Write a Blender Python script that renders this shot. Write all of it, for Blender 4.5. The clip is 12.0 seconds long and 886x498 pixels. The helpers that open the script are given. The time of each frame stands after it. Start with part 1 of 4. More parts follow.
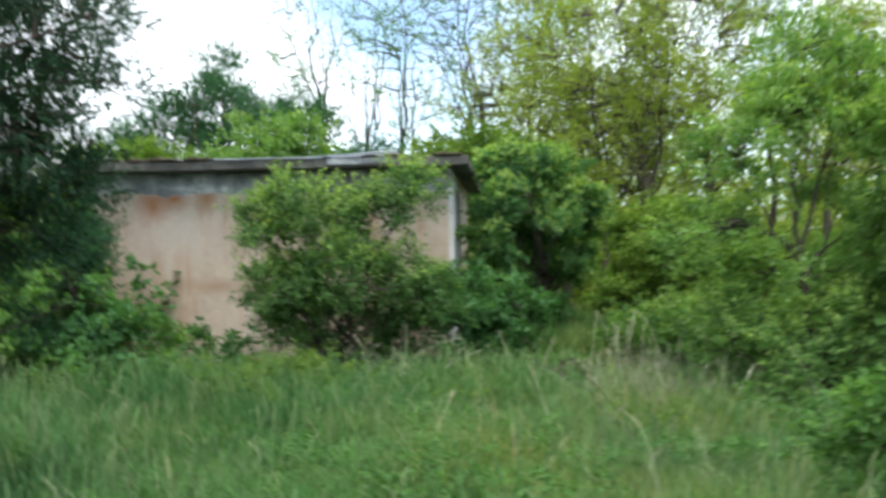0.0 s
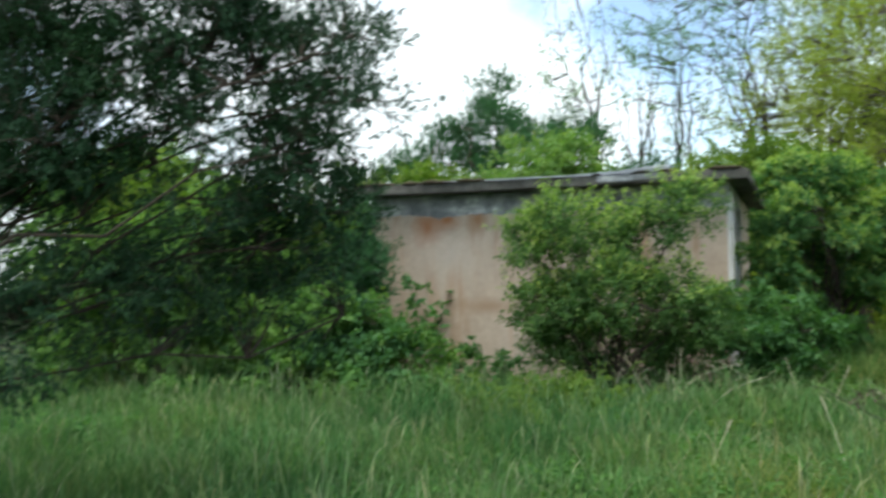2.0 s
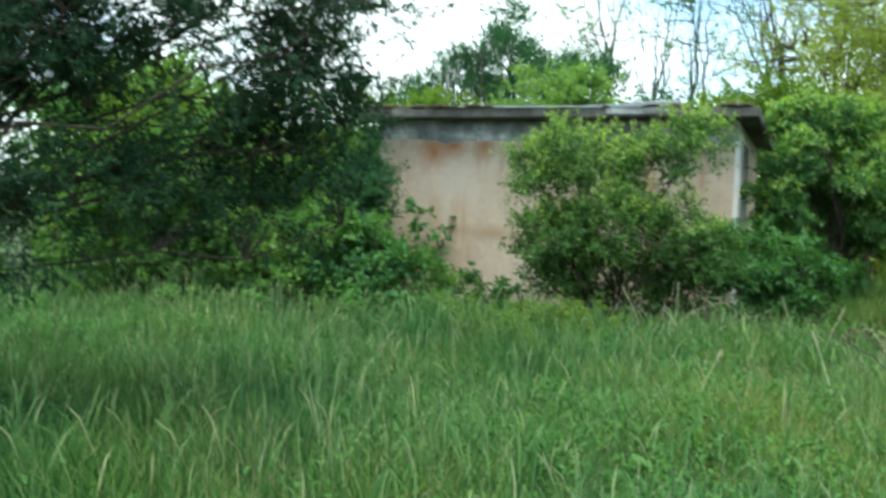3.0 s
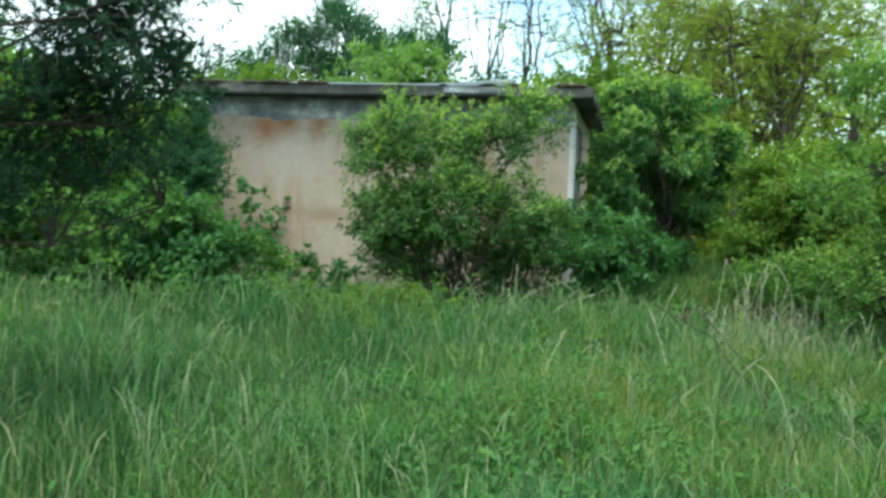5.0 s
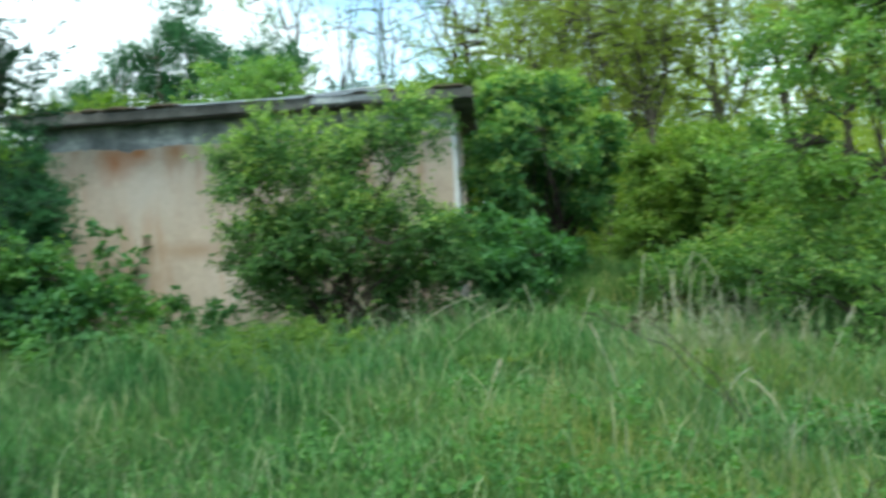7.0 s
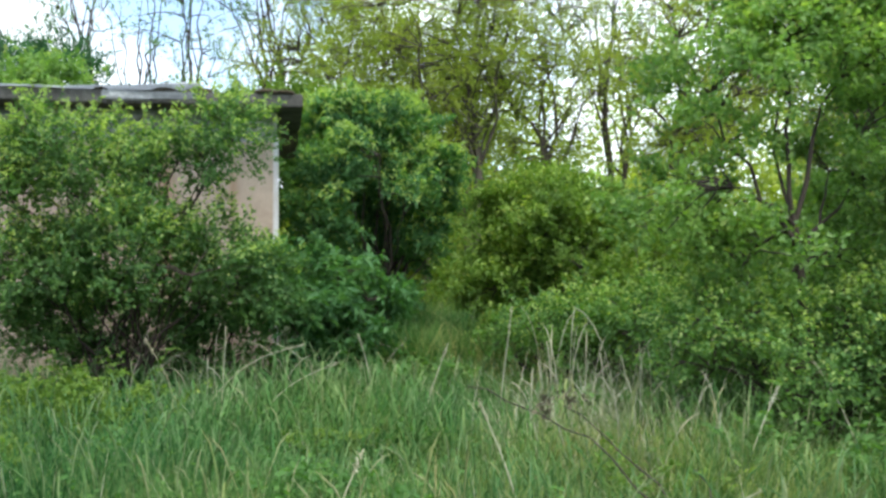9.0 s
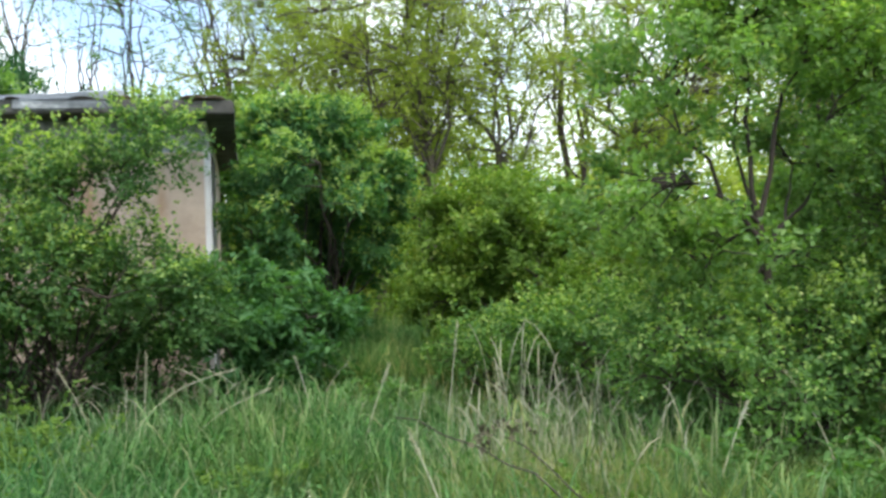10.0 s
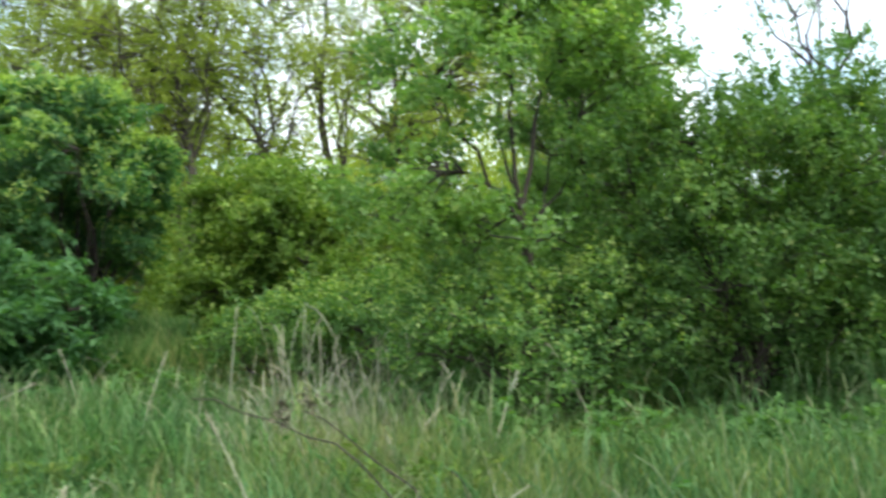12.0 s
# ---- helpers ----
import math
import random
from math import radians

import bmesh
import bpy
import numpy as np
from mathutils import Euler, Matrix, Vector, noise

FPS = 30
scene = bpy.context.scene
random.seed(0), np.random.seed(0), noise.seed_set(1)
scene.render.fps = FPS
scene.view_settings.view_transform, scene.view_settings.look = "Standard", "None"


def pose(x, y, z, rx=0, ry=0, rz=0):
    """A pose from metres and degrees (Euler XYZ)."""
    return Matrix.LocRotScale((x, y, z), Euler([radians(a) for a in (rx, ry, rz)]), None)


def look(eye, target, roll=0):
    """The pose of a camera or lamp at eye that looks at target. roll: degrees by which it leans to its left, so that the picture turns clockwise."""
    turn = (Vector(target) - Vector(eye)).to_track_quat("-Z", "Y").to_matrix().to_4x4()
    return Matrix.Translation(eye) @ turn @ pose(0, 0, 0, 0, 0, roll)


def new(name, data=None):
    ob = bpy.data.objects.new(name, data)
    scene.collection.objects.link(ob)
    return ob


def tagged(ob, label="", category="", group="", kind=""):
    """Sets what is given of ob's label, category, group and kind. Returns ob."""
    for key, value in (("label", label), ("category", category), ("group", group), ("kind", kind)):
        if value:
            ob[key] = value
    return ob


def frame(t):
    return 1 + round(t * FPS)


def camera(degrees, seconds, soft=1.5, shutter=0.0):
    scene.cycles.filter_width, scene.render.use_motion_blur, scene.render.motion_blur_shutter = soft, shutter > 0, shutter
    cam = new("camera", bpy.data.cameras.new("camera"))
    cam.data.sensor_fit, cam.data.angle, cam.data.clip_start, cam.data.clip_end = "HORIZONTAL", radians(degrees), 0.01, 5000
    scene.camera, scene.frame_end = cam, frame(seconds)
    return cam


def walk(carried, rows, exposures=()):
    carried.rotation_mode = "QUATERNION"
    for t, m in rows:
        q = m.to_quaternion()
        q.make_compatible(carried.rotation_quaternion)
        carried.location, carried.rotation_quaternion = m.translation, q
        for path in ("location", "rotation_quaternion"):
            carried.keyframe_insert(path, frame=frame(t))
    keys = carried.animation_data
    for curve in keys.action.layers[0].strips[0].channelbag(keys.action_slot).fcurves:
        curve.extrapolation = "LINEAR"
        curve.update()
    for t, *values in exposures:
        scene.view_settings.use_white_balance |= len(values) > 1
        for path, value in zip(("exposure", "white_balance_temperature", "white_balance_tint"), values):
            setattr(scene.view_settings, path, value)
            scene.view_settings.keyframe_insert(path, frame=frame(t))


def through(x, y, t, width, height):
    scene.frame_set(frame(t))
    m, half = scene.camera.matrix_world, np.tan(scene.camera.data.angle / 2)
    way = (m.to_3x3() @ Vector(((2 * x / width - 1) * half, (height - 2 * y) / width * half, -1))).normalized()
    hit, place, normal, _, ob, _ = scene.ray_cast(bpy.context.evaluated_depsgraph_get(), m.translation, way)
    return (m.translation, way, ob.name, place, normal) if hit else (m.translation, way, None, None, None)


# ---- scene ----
cam = camera(49.9, 12.0, soft=2.9, shutter=0.5)
PATH = [
    (0, (0.882, -13.484, 1.541), (0.733, -11.489, 1.572), -0.7),
    (0.5, (0.75, -13.226, 1.582), (0.448, -11.25, 1.642), -7.8),
    (1, (0.76, -13.117, 1.578), (0.311, -11.171, 1.677), -4.3),
    (1.5, (0.834, -13.098, 1.578), (0.322, -11.167, 1.687), -2.3),
    (2, (0.909, -13.21, 1.513), (0.201, -11.342, 1.596), -0.5),
    (2.5, (0.998, -13.348, 1.47), (0.172, -11.527, 1.488), 2.0),
    (3, (0.95, -13.209, 1.394), (0.232, -11.343, 1.337), 2.4),
    (3.5, (0.919, -13.151, 1.377), (0.274, -11.262, 1.239), 2.7),
    (3.7, (0.909, -13.112, 1.375), (0.303, -11.213, 1.213), 3.4),
    (4.5, (0.854, -12.982, 1.394), (0.382, -11.043, 1.26), 2.5),
    (5.3, (0.799, -12.852, 1.414), (0.462, -10.882, 1.348), 1.5),
    (5.5, (0.751, -12.818, 1.436), (0.42, -10.847, 1.365), 0.3),
    (6, (0.645, -12.543, 1.421), (0.287, -10.576, 1.345), 0.8),
    (6.5, (0.529, -12.202, 1.375), (0.258, -10.222, 1.3), -2.6),
    (7, (0.381, -11.961, 1.442), (0.28, -9.965, 1.381), -3.6),
    (7.2, (0.378, -11.893, 1.467), (0.399, -9.894, 1.396), -3.7),
    (8, (0.23, -11.112, 1.444), (0.403, -9.119, 1.414), -2.3),
    (8.8, (0.081, -10.331, 1.421), (0.406, -8.357, 1.432), -1.0),
    (9, (0.052, -10.227, 1.421), (0.387, -8.255, 1.429), 0.1),
    (9.5, (0.161, -9.982, 1.431), (0.488, -8.009, 1.453), -1.2),
    (10, (0.341, -9.673, 1.41), (0.748, -7.715, 1.442), -1.7),
    (10.5, (0.252, -9.654, 1.413), (0.735, -7.713, 1.435), -0.7),
    (11, (0.061, -9.712, 1.415), (0.686, -7.812, 1.434), -2.2),
    (11.5, (0.027, -9.813, 1.41), (0.768, -7.955, 1.428), -2.0),
    (12, (0.121, -9.784, 1.365), (1.012, -7.993, 1.364), -2.3),
]
walk(cam, [(t, look(eye, target, roll)) for t, eye, target, roll in PATH],
     exposures=[(0.0, 0.24, 6350, 6), (0.5, -0.34, 6450, 6), (1.0, -0.33, 6450, 6), (1.6, -0.1, 6350, 5), (2.0, -0.06, 6400, 3), (2.5, 0.6, 6350, -3), (3.0, 0.3, 6250, -6), (3.7, 0.22, 6150, -10),
                (5.5, 0.22, 6050, -10), (7.0, 0.28, 5950, -8), (9.0, 0.35, 6300, 7), (10.5, 0.36, 6350, 8), (12.0, 0.38, 6300, 7)])

# ---- sky and sun: bright broken cloud, soft light ----
SUN_AZ, SUN_EL = radians(152), radians(66)      # azimuth from +y towards +x
world = bpy.data.worlds.new("sky")
scene.world = world
world.use_nodes = True
wt = world.node_tree
wt.nodes.clear()
w_out = wt.nodes.new("ShaderNodeOutputWorld")
w_bg = wt.nodes.new("ShaderNodeBackground")
w_sky = wt.nodes.new("ShaderNodeTexSky")
w_sky.sky_type = "NISHITA"
w_sky.sun_disc = False
w_sky.sun_elevation, w_sky.sun_rotation = SUN_EL, SUN_AZ
w_noise = wt.nodes.new("ShaderNodeTexNoise")
w_noise.inputs["Scale"].default_value = 3.2
w_noise.inputs["Detail"].default_value = 6
w_noise.inputs["Roughness"].default_value = 0.55
w_ramp = wt.nodes.new("ShaderNodeValToRGB")
w_ramp.color_ramp.elements[0].position = 0.39
w_ramp.color_ramp.elements[0].color = (0.25, 0.25, 0.25, 1)
w_ramp.color_ramp.elements[1].position = 0.53
w_mix = wt.nodes.new("ShaderNodeMix")
w_mix.data_type = "RGBA"
w_mix.inputs[7].default_value = (13.5, 14.2, 15.0, 1)      # cloud
wt.links.new(w_noise.outputs["Fac"], w_ramp.inputs["Fac"])
wt.links.new(w_ramp.outputs["Color"], w_mix.inputs[0])
w_hue = wt.nodes.new("ShaderNodeHueSaturation")
w_hue.inputs["Saturation"].default_value = 1.3
w_hue.inputs["Value"].default_value = 2.3
wt.links.new(w_sky.outputs["Color"], w_hue.inputs["Color"])
wt.links.new(w_hue.outputs["Color"], w_mix.inputs[6])
wt.links.new(w_mix.outputs[2], w_bg.inputs["Color"])
w_bg.inputs["Strength"].default_value = 0.11
wt.links.new(w_bg.outputs[0], w_out.inputs["Surface"])

sun = new("sun", bpy.data.lights.new("sun", "SUN"))
sun.data.energy, sun.data.angle, sun.data.color = 3.7, radians(34), (1.0, 0.96, 0.87)
sun_way = Vector((math.sin(SUN_AZ) * math.cos(SUN_EL), math.cos(SUN_AZ) * math.cos(SUN_EL), math.sin(SUN_EL)))
sun.matrix_world = look(sun_way * 40, (0, 0, 0))


# ---- materials ----
def mat(name, rough=0.8, metal=0.0):
    m = bpy.data.materials.new(name)
    m.use_nodes = True
    b = m.node_tree.nodes["Principled BSDF"]
    b.inputs["Roughness"].default_value = rough
    b.inputs["Metallic"].default_value = metal
    return m, m.node_tree, b


def node(nt, kind, **values):
    n = nt.nodes.new("ShaderNode" + kind)
    for key, v in values.items():
        n.inputs[key].default_value = v
    return n


def noise_fac(nt, scale, detail=4, rough=0.6, stretch=None):
    tc = nt.nodes.new("ShaderNodeTexCoord")
    n = node(nt, "TexNoise", Scale=scale, Detail=detail, Roughness=rough)
    if stretch:
        mp = nt.nodes.new("ShaderNodeMapping")
        mp.inputs["Scale"].default_value = stretch
        nt.links.new(tc.outputs["Object"], mp.inputs["Vector"])
        nt.links.new(mp.outputs["Vector"], n.inputs["Vector"])
    else:
        nt.links.new(tc.outputs["Object"], n.inputs["Vector"])
    return n.outputs["Fac"]


def ramp(nt, fac, *stops):
    r = nt.nodes.new("ShaderNodeValToRGB")
    el = r.color_ramp.elements
    while len(el) < len(stops):
        el.new(0.5)
    for e, (p, c) in zip(el, stops):
        e.position, e.color = p, (*c, 1) if len(c) == 3 else c
    nt.links.new(fac, r.inputs["Fac"])
    return r.outputs["Color"]


def mix(nt, fac, a, b, mode="MIX"):
    m = nt.nodes.new("ShaderNodeMix")
    m.data_type, m.blend_type = "RGBA", mode
    for sock, v in ((0, fac), (6, a), (7, b)):
        if isinstance(v, (int, float)):
            m.inputs[sock].default_value = v
        elif isinstance(v, tuple):
            m.inputs[sock].default_value = (*v, 1)
        else:
            nt.links.new(v, m.inputs[sock])
    return m.outputs[2]


def bump(nt, bsdf, height, strength=0.3, distance=0.01):
    b = node(nt, "Bump", Strength=strength, Distance=distance)
    nt.links.new(height, b.inputs["Height"])
    nt.links.new(b.outputs["Normal"], bsdf.inputs["Normal"])


def leaf_mat(name, dark, mid, light, gloss=0.5, through=0.42, odd=None):
    """Leaves: every leaf its own tone, patches of tone over the plant, light coming through."""
    m, nt, b = mat(name, gloss + 0.15)
    b.inputs["Specular IOR Level"].default_value = 0.28
    geo = nt.nodes.new("ShaderNodeNewGeometry")
    dark = tuple(d * 0.4 + e * 0.6 for d, e in zip(dark, mid))
    light = tuple(d * 0.42 + e * 0.58 for d, e in zip(light, mid))
    c = ramp(nt, geo.outputs["Random Per Island"], (0.0, dark), (0.45, mid), (0.94, light), (1.0, tuple(d * 0.6 + e * 0.4 for d, e in zip(odd or light, light))))
    patch = ramp(nt, noise_fac(nt, 1.9, 4, 0.65), (0.32, (0.58, 0.66, 0.68)), (0.5, (1.0, 1.0, 1.0)), (0.68, (1.42, 1.28, 1.0)))
    c = mix(nt, 1.0, c, patch, "MULTIPLY")
    nt.links.new(c, b.inputs["Base Color"])
    tr = nt.nodes.new("ShaderNodeBsdfTranslucent")
    nt.links.new(mix(nt, 1.0, c, (1.2, 1.35, 0.5), "MULTIPLY"), tr.inputs["Color"])
    ms = nt.nodes.new("ShaderNodeMixShader")
    ms.inputs[0].default_value = through
    out = nt.nodes["Material Output"]
    nt.links.new(b.outputs[0], ms.inputs[1])
    nt.links.new(tr.outputs[0], ms.inputs[2])
    nt.links.new(ms.outputs[0], out.inputs["Surface"])
    return m


def bark_mat(name, a, b_, scale=14):
    m, nt, b = mat(name, 0.9)
    f = noise_fac(nt, scale, 6, 0.7, (1, 1, 0.25))
    nt.links.new(ramp(nt, f, (0.3, a), (0.7, b_)), b.inputs["Base Color"])
    bump(nt, b, f, 0.6, 0.02)
    return m


M_SHRUB = leaf_mat("shrub_leaf", (0.042, 0.105, 0.028), (0.09, 0.18, 0.042), (0.19, 0.30, 0.08), odd=(0.33, 0.36, 0.13))
M_PALE_GRASS = leaf_mat("pale_grass", (0.13, 0.20, 0.05), (0.22, 0.28, 0.085), (0.34, 0.37, 0.15), through=0.4, odd=(0.45, 0.40, 0.22))
M_HAWTHORN = leaf_mat("hawthorn_leaf", (0.038, 0.1, 0.032), (0.078, 0.17, 0.05), (0.165, 0.27, 0.088), odd=(0.30, 0.36, 0.16))
M_TIP = leaf_mat("pale_tip_leaf", (0.17, 0.27, 0.065), (0.285, 0.4, 0.12), (0.42, 0.52, 0.21), through=0.5, odd=(0.42, 0.46, 0.2))
M_ELDER = leaf_mat("elder_leaf", (0.036, 0.11, 0.043), (0.075, 0.185, 0.066), (0.155, 0.285, 0.095))
M_BRAMBLE = leaf_mat("bramble_leaf", (0.055, 0.135, 0.035), (0.105, 0.22, 0.055), (0.21, 0.34, 0.10))
M_YELLOW = leaf_mat("young_leaf", (0.066, 0.14, 0.023), (0.122, 0.21, 0.033), (0.215, 0.305, 0.06), odd=(0.33, 0.34, 0.09))
M_OAK = leaf_mat("oak_leaf", (0.19, 0.265, 0.045), (0.285, 0.355, 0.066), (0.41, 0.46, 0.115), through=0.5)
M_FRESH = leaf_mat("fresh_leaf", (0.09, 0.19, 0.055), (0.175, 0.305, 0.09), (0.31, 0.43, 0.17), gloss=0.4, through=0.5, odd=(0.32, 0.33, 0.17))
M_PALE = leaf_mat("pale_leaf", (0.078, 0.165, 0.046), (0.117, 0.225, 0.065), (0.172, 0.31, 0.09), through=0.45)
M_JUNIPER = leaf_mat("juniper_needle", (0.008, 0.027, 0.013), (0.016, 0.052, 0.023), (0.030, 0.084, 0.032), gloss=0.6, through=0.12)
M_PINE = leaf_mat("pine_needle", (0.024, 0.084, 0.038), (0.040, 0.123, 0.048), (0.068, 0.179, 0.062), gloss=0.6, through=0.2)
M_BARK = bark_mat("bark_grey", (0.045, 0.038, 0.028), (0.15, 0.125, 0.09))
M_BARK_D = bark_mat("bark_dark", (0.02, 0.015, 0.012), (0.07, 0.052, 0.038))
M_TWIG = bark_mat("twig_dry", (0.17, 0.15, 0.115), (0.40, 0.37, 0.30), 30)


def grass_mat(name, stops, patch_a, patch_b, through=0.3):
    m, nt, b = mat(name, 0.7)
    b.inputs["Specular IOR Level"].default_value = 0.2
    geo = nt.nodes.new("ShaderNodeNewGeometry")
    c = ramp(nt, geo.outputs["Random Per Island"], *stops)
    p = ramp(nt, noise_fac(nt, 0.55, 4, 0.6), (0.36, patch_a), (0.6, patch_b), (0.72, tuple(a * b for a, b in zip(patch_b, (1.25, 1.05, 0.9)))))
    c = mix(nt, 1.0, c, p, "MULTIPLY")
    c = mix(nt, 1.0, c, ramp(nt, noise_fac(nt, 2.6, 3, 0.6), (0.34, (0.84, 0.88, 0.9)), (0.66, (1.16, 1.1, 1.02))), "MULTIPLY")
    nt.links.new(c, b.inputs["Base Color"])
    tr = nt.nodes.new("ShaderNodeBsdfTranslucent")
    nt.links.new(c, tr.inputs["Color"])
    ms = nt.nodes.new("ShaderNodeMixShader")
    ms.inputs[0].default_value = through
    nt.links.new(b.outputs[0], ms.inputs[1])
    nt.links.new(tr.outputs[0], ms.inputs[2])
    nt.links.new(ms.outputs[0], nt.nodes["Material Output"].inputs["Surface"])
    return m


M_GRASS = grass_mat("grass_blade", [(0.0, (0.024, 0.088, 0.020)), (0.45, (0.052, 0.16, 0.036)), (0.78, (0.125, 0.275, 0.08)), (0.95, (0.30, 0.38, 0.20))],
                    (0.62, 0.84, 0.86), (1.3, 1.0, 0.74), 0.38)
# darker copy of M_GRASS: shade near juniper and hawthorn is put into the colour
M_GRASS_SHADED = grass_mat("shaded_grass_blade", [(0.0, (0.016, 0.07, 0.016)), (0.45, (0.036, 0.128, 0.027)), (0.8, (0.085, 0.215, 0.056)), (0.96, (0.22, 0.31, 0.14))],
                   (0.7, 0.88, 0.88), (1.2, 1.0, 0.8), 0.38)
M_STRAW = grass_mat("straw_blade", [(0.0, (0.27, 0.27, 0.17)), (0.5, (0.42, 0.42, 0.30)), (0.9, (0.56, 0.56, 0.44))], (0.9, 0.92, 0.9), (1.1, 1.05, 1.0), 0.2)
M_WEED = leaf_mat("weed_leaf", (0.05, 0.14, 0.035), (0.085, 0.2, 0.05), (0.16, 0.29, 0.09))

m, nt, b = mat("soil", 0.95)
f = noise_fac(nt, 1.2, 8, 0.65)
nt.links.new(ramp(nt, f, (0.3, (0.03, 0.05, 0.015)), (0.6, (0.055, 0.075, 0.025)), (0.8, (0.09, 0.08, 0.04))), b.inputs["Base Color"])
bump(nt, b, noise_fac(nt, 12, 6), 0.6, 0.05)
M_SOIL = m

# weathered pink lime render, with rust runs and damp foot
m, nt, b = mat("pink_render", 0.93)
base = ramp(nt, noise_fac(nt, 0.9, 6, 0.62), (0.25, (0.38, 0.29, 0.22)), (0.5, (0.48, 0.385, 0.31)), (0.75, (0.56, 0.47, 0.395)))
fine = ramp(nt, noise_fac(nt, 9, 8, 0.7), (0.3, (0.86, 0.85, 0.83)), (0.7, (1.08, 1.08, 1.08)))
c = mix(nt, 1.0, base, fine, "MULTIPLY")
runs = ramp(nt, noise_fac(nt, 1.6, 5, 0.6, (1.5, 1, 0.22)), (0.56, (0, 0, 0)), (0.72, (0.75, 0.75, 0.75)))
c = mix(nt, runs, c, (0.36, 0.20, 0.105))
spots = ramp(nt, noise_fac(nt, 2.3, 6, 0.7), (0.62, (0, 0, 0)), (0.74, (0.55, 0.55, 0.55)))
c = mix(nt, spots, c, (0.55, 0.50, 0.45))


def blot(nt, c, centre, size, colour, amount, grain=5.0):
    """A stain of its own shape: a ragged blot round a point of the wall."""
    tc = nt.nodes.new("ShaderNodeTexCoord")
    mp = nt.nodes.new("ShaderNodeMapping")
    mp.vector_type = "TEXTURE"
    mp.inputs["Location"].default_value = centre
    mp.inputs["Scale"].default_value = (size[0], 1.0, size[1])
    nt.links.new(tc.outputs["Object"], mp.inputs["Vector"])
    d = nt.nodes.new("ShaderNodeVectorMath")
    d.operation = "LENGTH"
    nt.links.new(mp.outputs["Vector"], d.inputs[0])
    add = nt.nodes.new("ShaderNodeMath")
    add.operation = "ADD"
    nt.links.new(d.outputs["Value"], add.inputs[0])
    nt.links.new(noise_fac(nt, grain, 5, 0.65), add.inputs[1])
    half = nt.nodes.new("ShaderNodeMath")
    half.operation = "MULTIPLY"
    half.inputs[1].default_value = 0.5
    nt.links.new(add.outputs[0], half.inputs[0])
    f = ramp(nt, half.outputs[0], (0.28, (amount,) * 3), (0.5, (amount * 0.5,) * 3), (0.78, (0, 0, 0)))
    return mix(nt, f, c, colour)


c = blot(nt, c, (-4.32, 0, 2.42), (0.30, 0.34), (0.34, 0.13, 0.045), 1.0)
c = blot(nt, c, (-4.02, 0, 2.52), (0.28, 0.2), (0.33, 0.13, 0.045), 1.0)
c = blot(nt, c, (-3.55, 0, 2.5), (0.2, 0.28), (0.33, 0.16, 0.07), 0.9)
c = blot(nt, c, (-0.45, 0, 2.1), (0.08, 0.5), (0.36, 0.22, 0.12), 0.6)
c = blot(nt, c, (-3.95, 0, 1.95), (0.8, 0.6), (0.52, 0.47, 0.42), 0.5, 2.5)
c = blot(nt, c, (-3.4, 0, 1.25), (0.9, 0.16), (0.33, 0.215, 0.135), 0.7, 3.0)
c = blot(nt, c, (-4.5, 0, 0.9), (0.6, 0.45), (0.33, 0.22, 0.15), 0.6, 3.0)
nt.links.new(c, b.inputs["Base Color"])
bump(nt, b, noise_fac(nt, 28, 8, 0.7), 0.5, 0.012)
M_RENDER = m

# bare concrete beam: grey with black algae runs and lime bloom
m, nt, b = mat("beam_concrete", 0.92)
c = ramp(nt, noise_fac(nt, 1.8, 7, 0.65, (1, 1, 1.6)), (0.3, (0.07, 0.075, 0.085)), (0.44, (0.20, 0.21, 0.22)), (0.56, (0.34, 0.35, 0.36)), (0.66, (0.68, 0.69, 0.68)))
c = mix(nt, 1.0, c, ramp(nt, noise_fac(nt, 7, 8, 0.7, (1, 1, 0.35)), (0.3, (0.6, 0.62, 0.64)), (0.65, (1.1, 1.1, 1.1))), "MULTIPLY")
nt.links.new(c, b.inputs["Base Color"])
bump(nt, b, noise_fac(nt, 18, 8, 0.7), 0.6, 0.015)
M_BEAM = m

m, nt, b = mat("slab_concrete", 0.9)
c = ramp(nt, noise_fac(nt, 2.6, 8, 0.68), (0.3, (0.035, 0.033, 0.03)), (0.5, (0.085, 0.08, 0.072)), (0.64, (0.15, 0.142, 0.13)), (0.78, (0.34, 0.33, 0.31)))
nt.links.new(c, b.inputs["Base Color"])
bump(nt, b, noise_fac(nt, 22, 8, 0.72), 0.8, 0.02)
M_SLAB = m

m, nt, b = mat("whitewash", 0.9)
c = ramp(nt, noise_fac(nt, 3.5, 7, 0.66, (1, 1, 0.4)), (0.32, (0.36, 0.31, 0.26)), (0.5, (0.58, 0.57, 0.56)), (0.7, (0.70, 0.71, 0.73)))
nt.links.new(c, b.inputs["Base Color"])
bump(nt, b, noise_fac(nt, 25, 7, 0.7), 0.4, 0.01)
M_WHITE = m

m, nt, b = mat("pale_blue_paint", 0.6)
c = ramp(nt, noise_fac(nt, 5, 7, 0.7, (1, 1, 0.5)), (0.3, (0.30, 0.24, 0.19)), (0.42, (0.50, 0.57, 0.66)), (0.7, (0.62, 0.69, 0.78)))
nt.links.new(c, b.inputs["Base Color"])
M_BLUE = m

m, nt, b = mat("old_glass", 0.12)
b.inputs["Base Color"].default_value = (0.6, 0.65, 0.65, 1)
b.inputs["Transmission Weight"].default_value = 0.9
M_GLASS = m

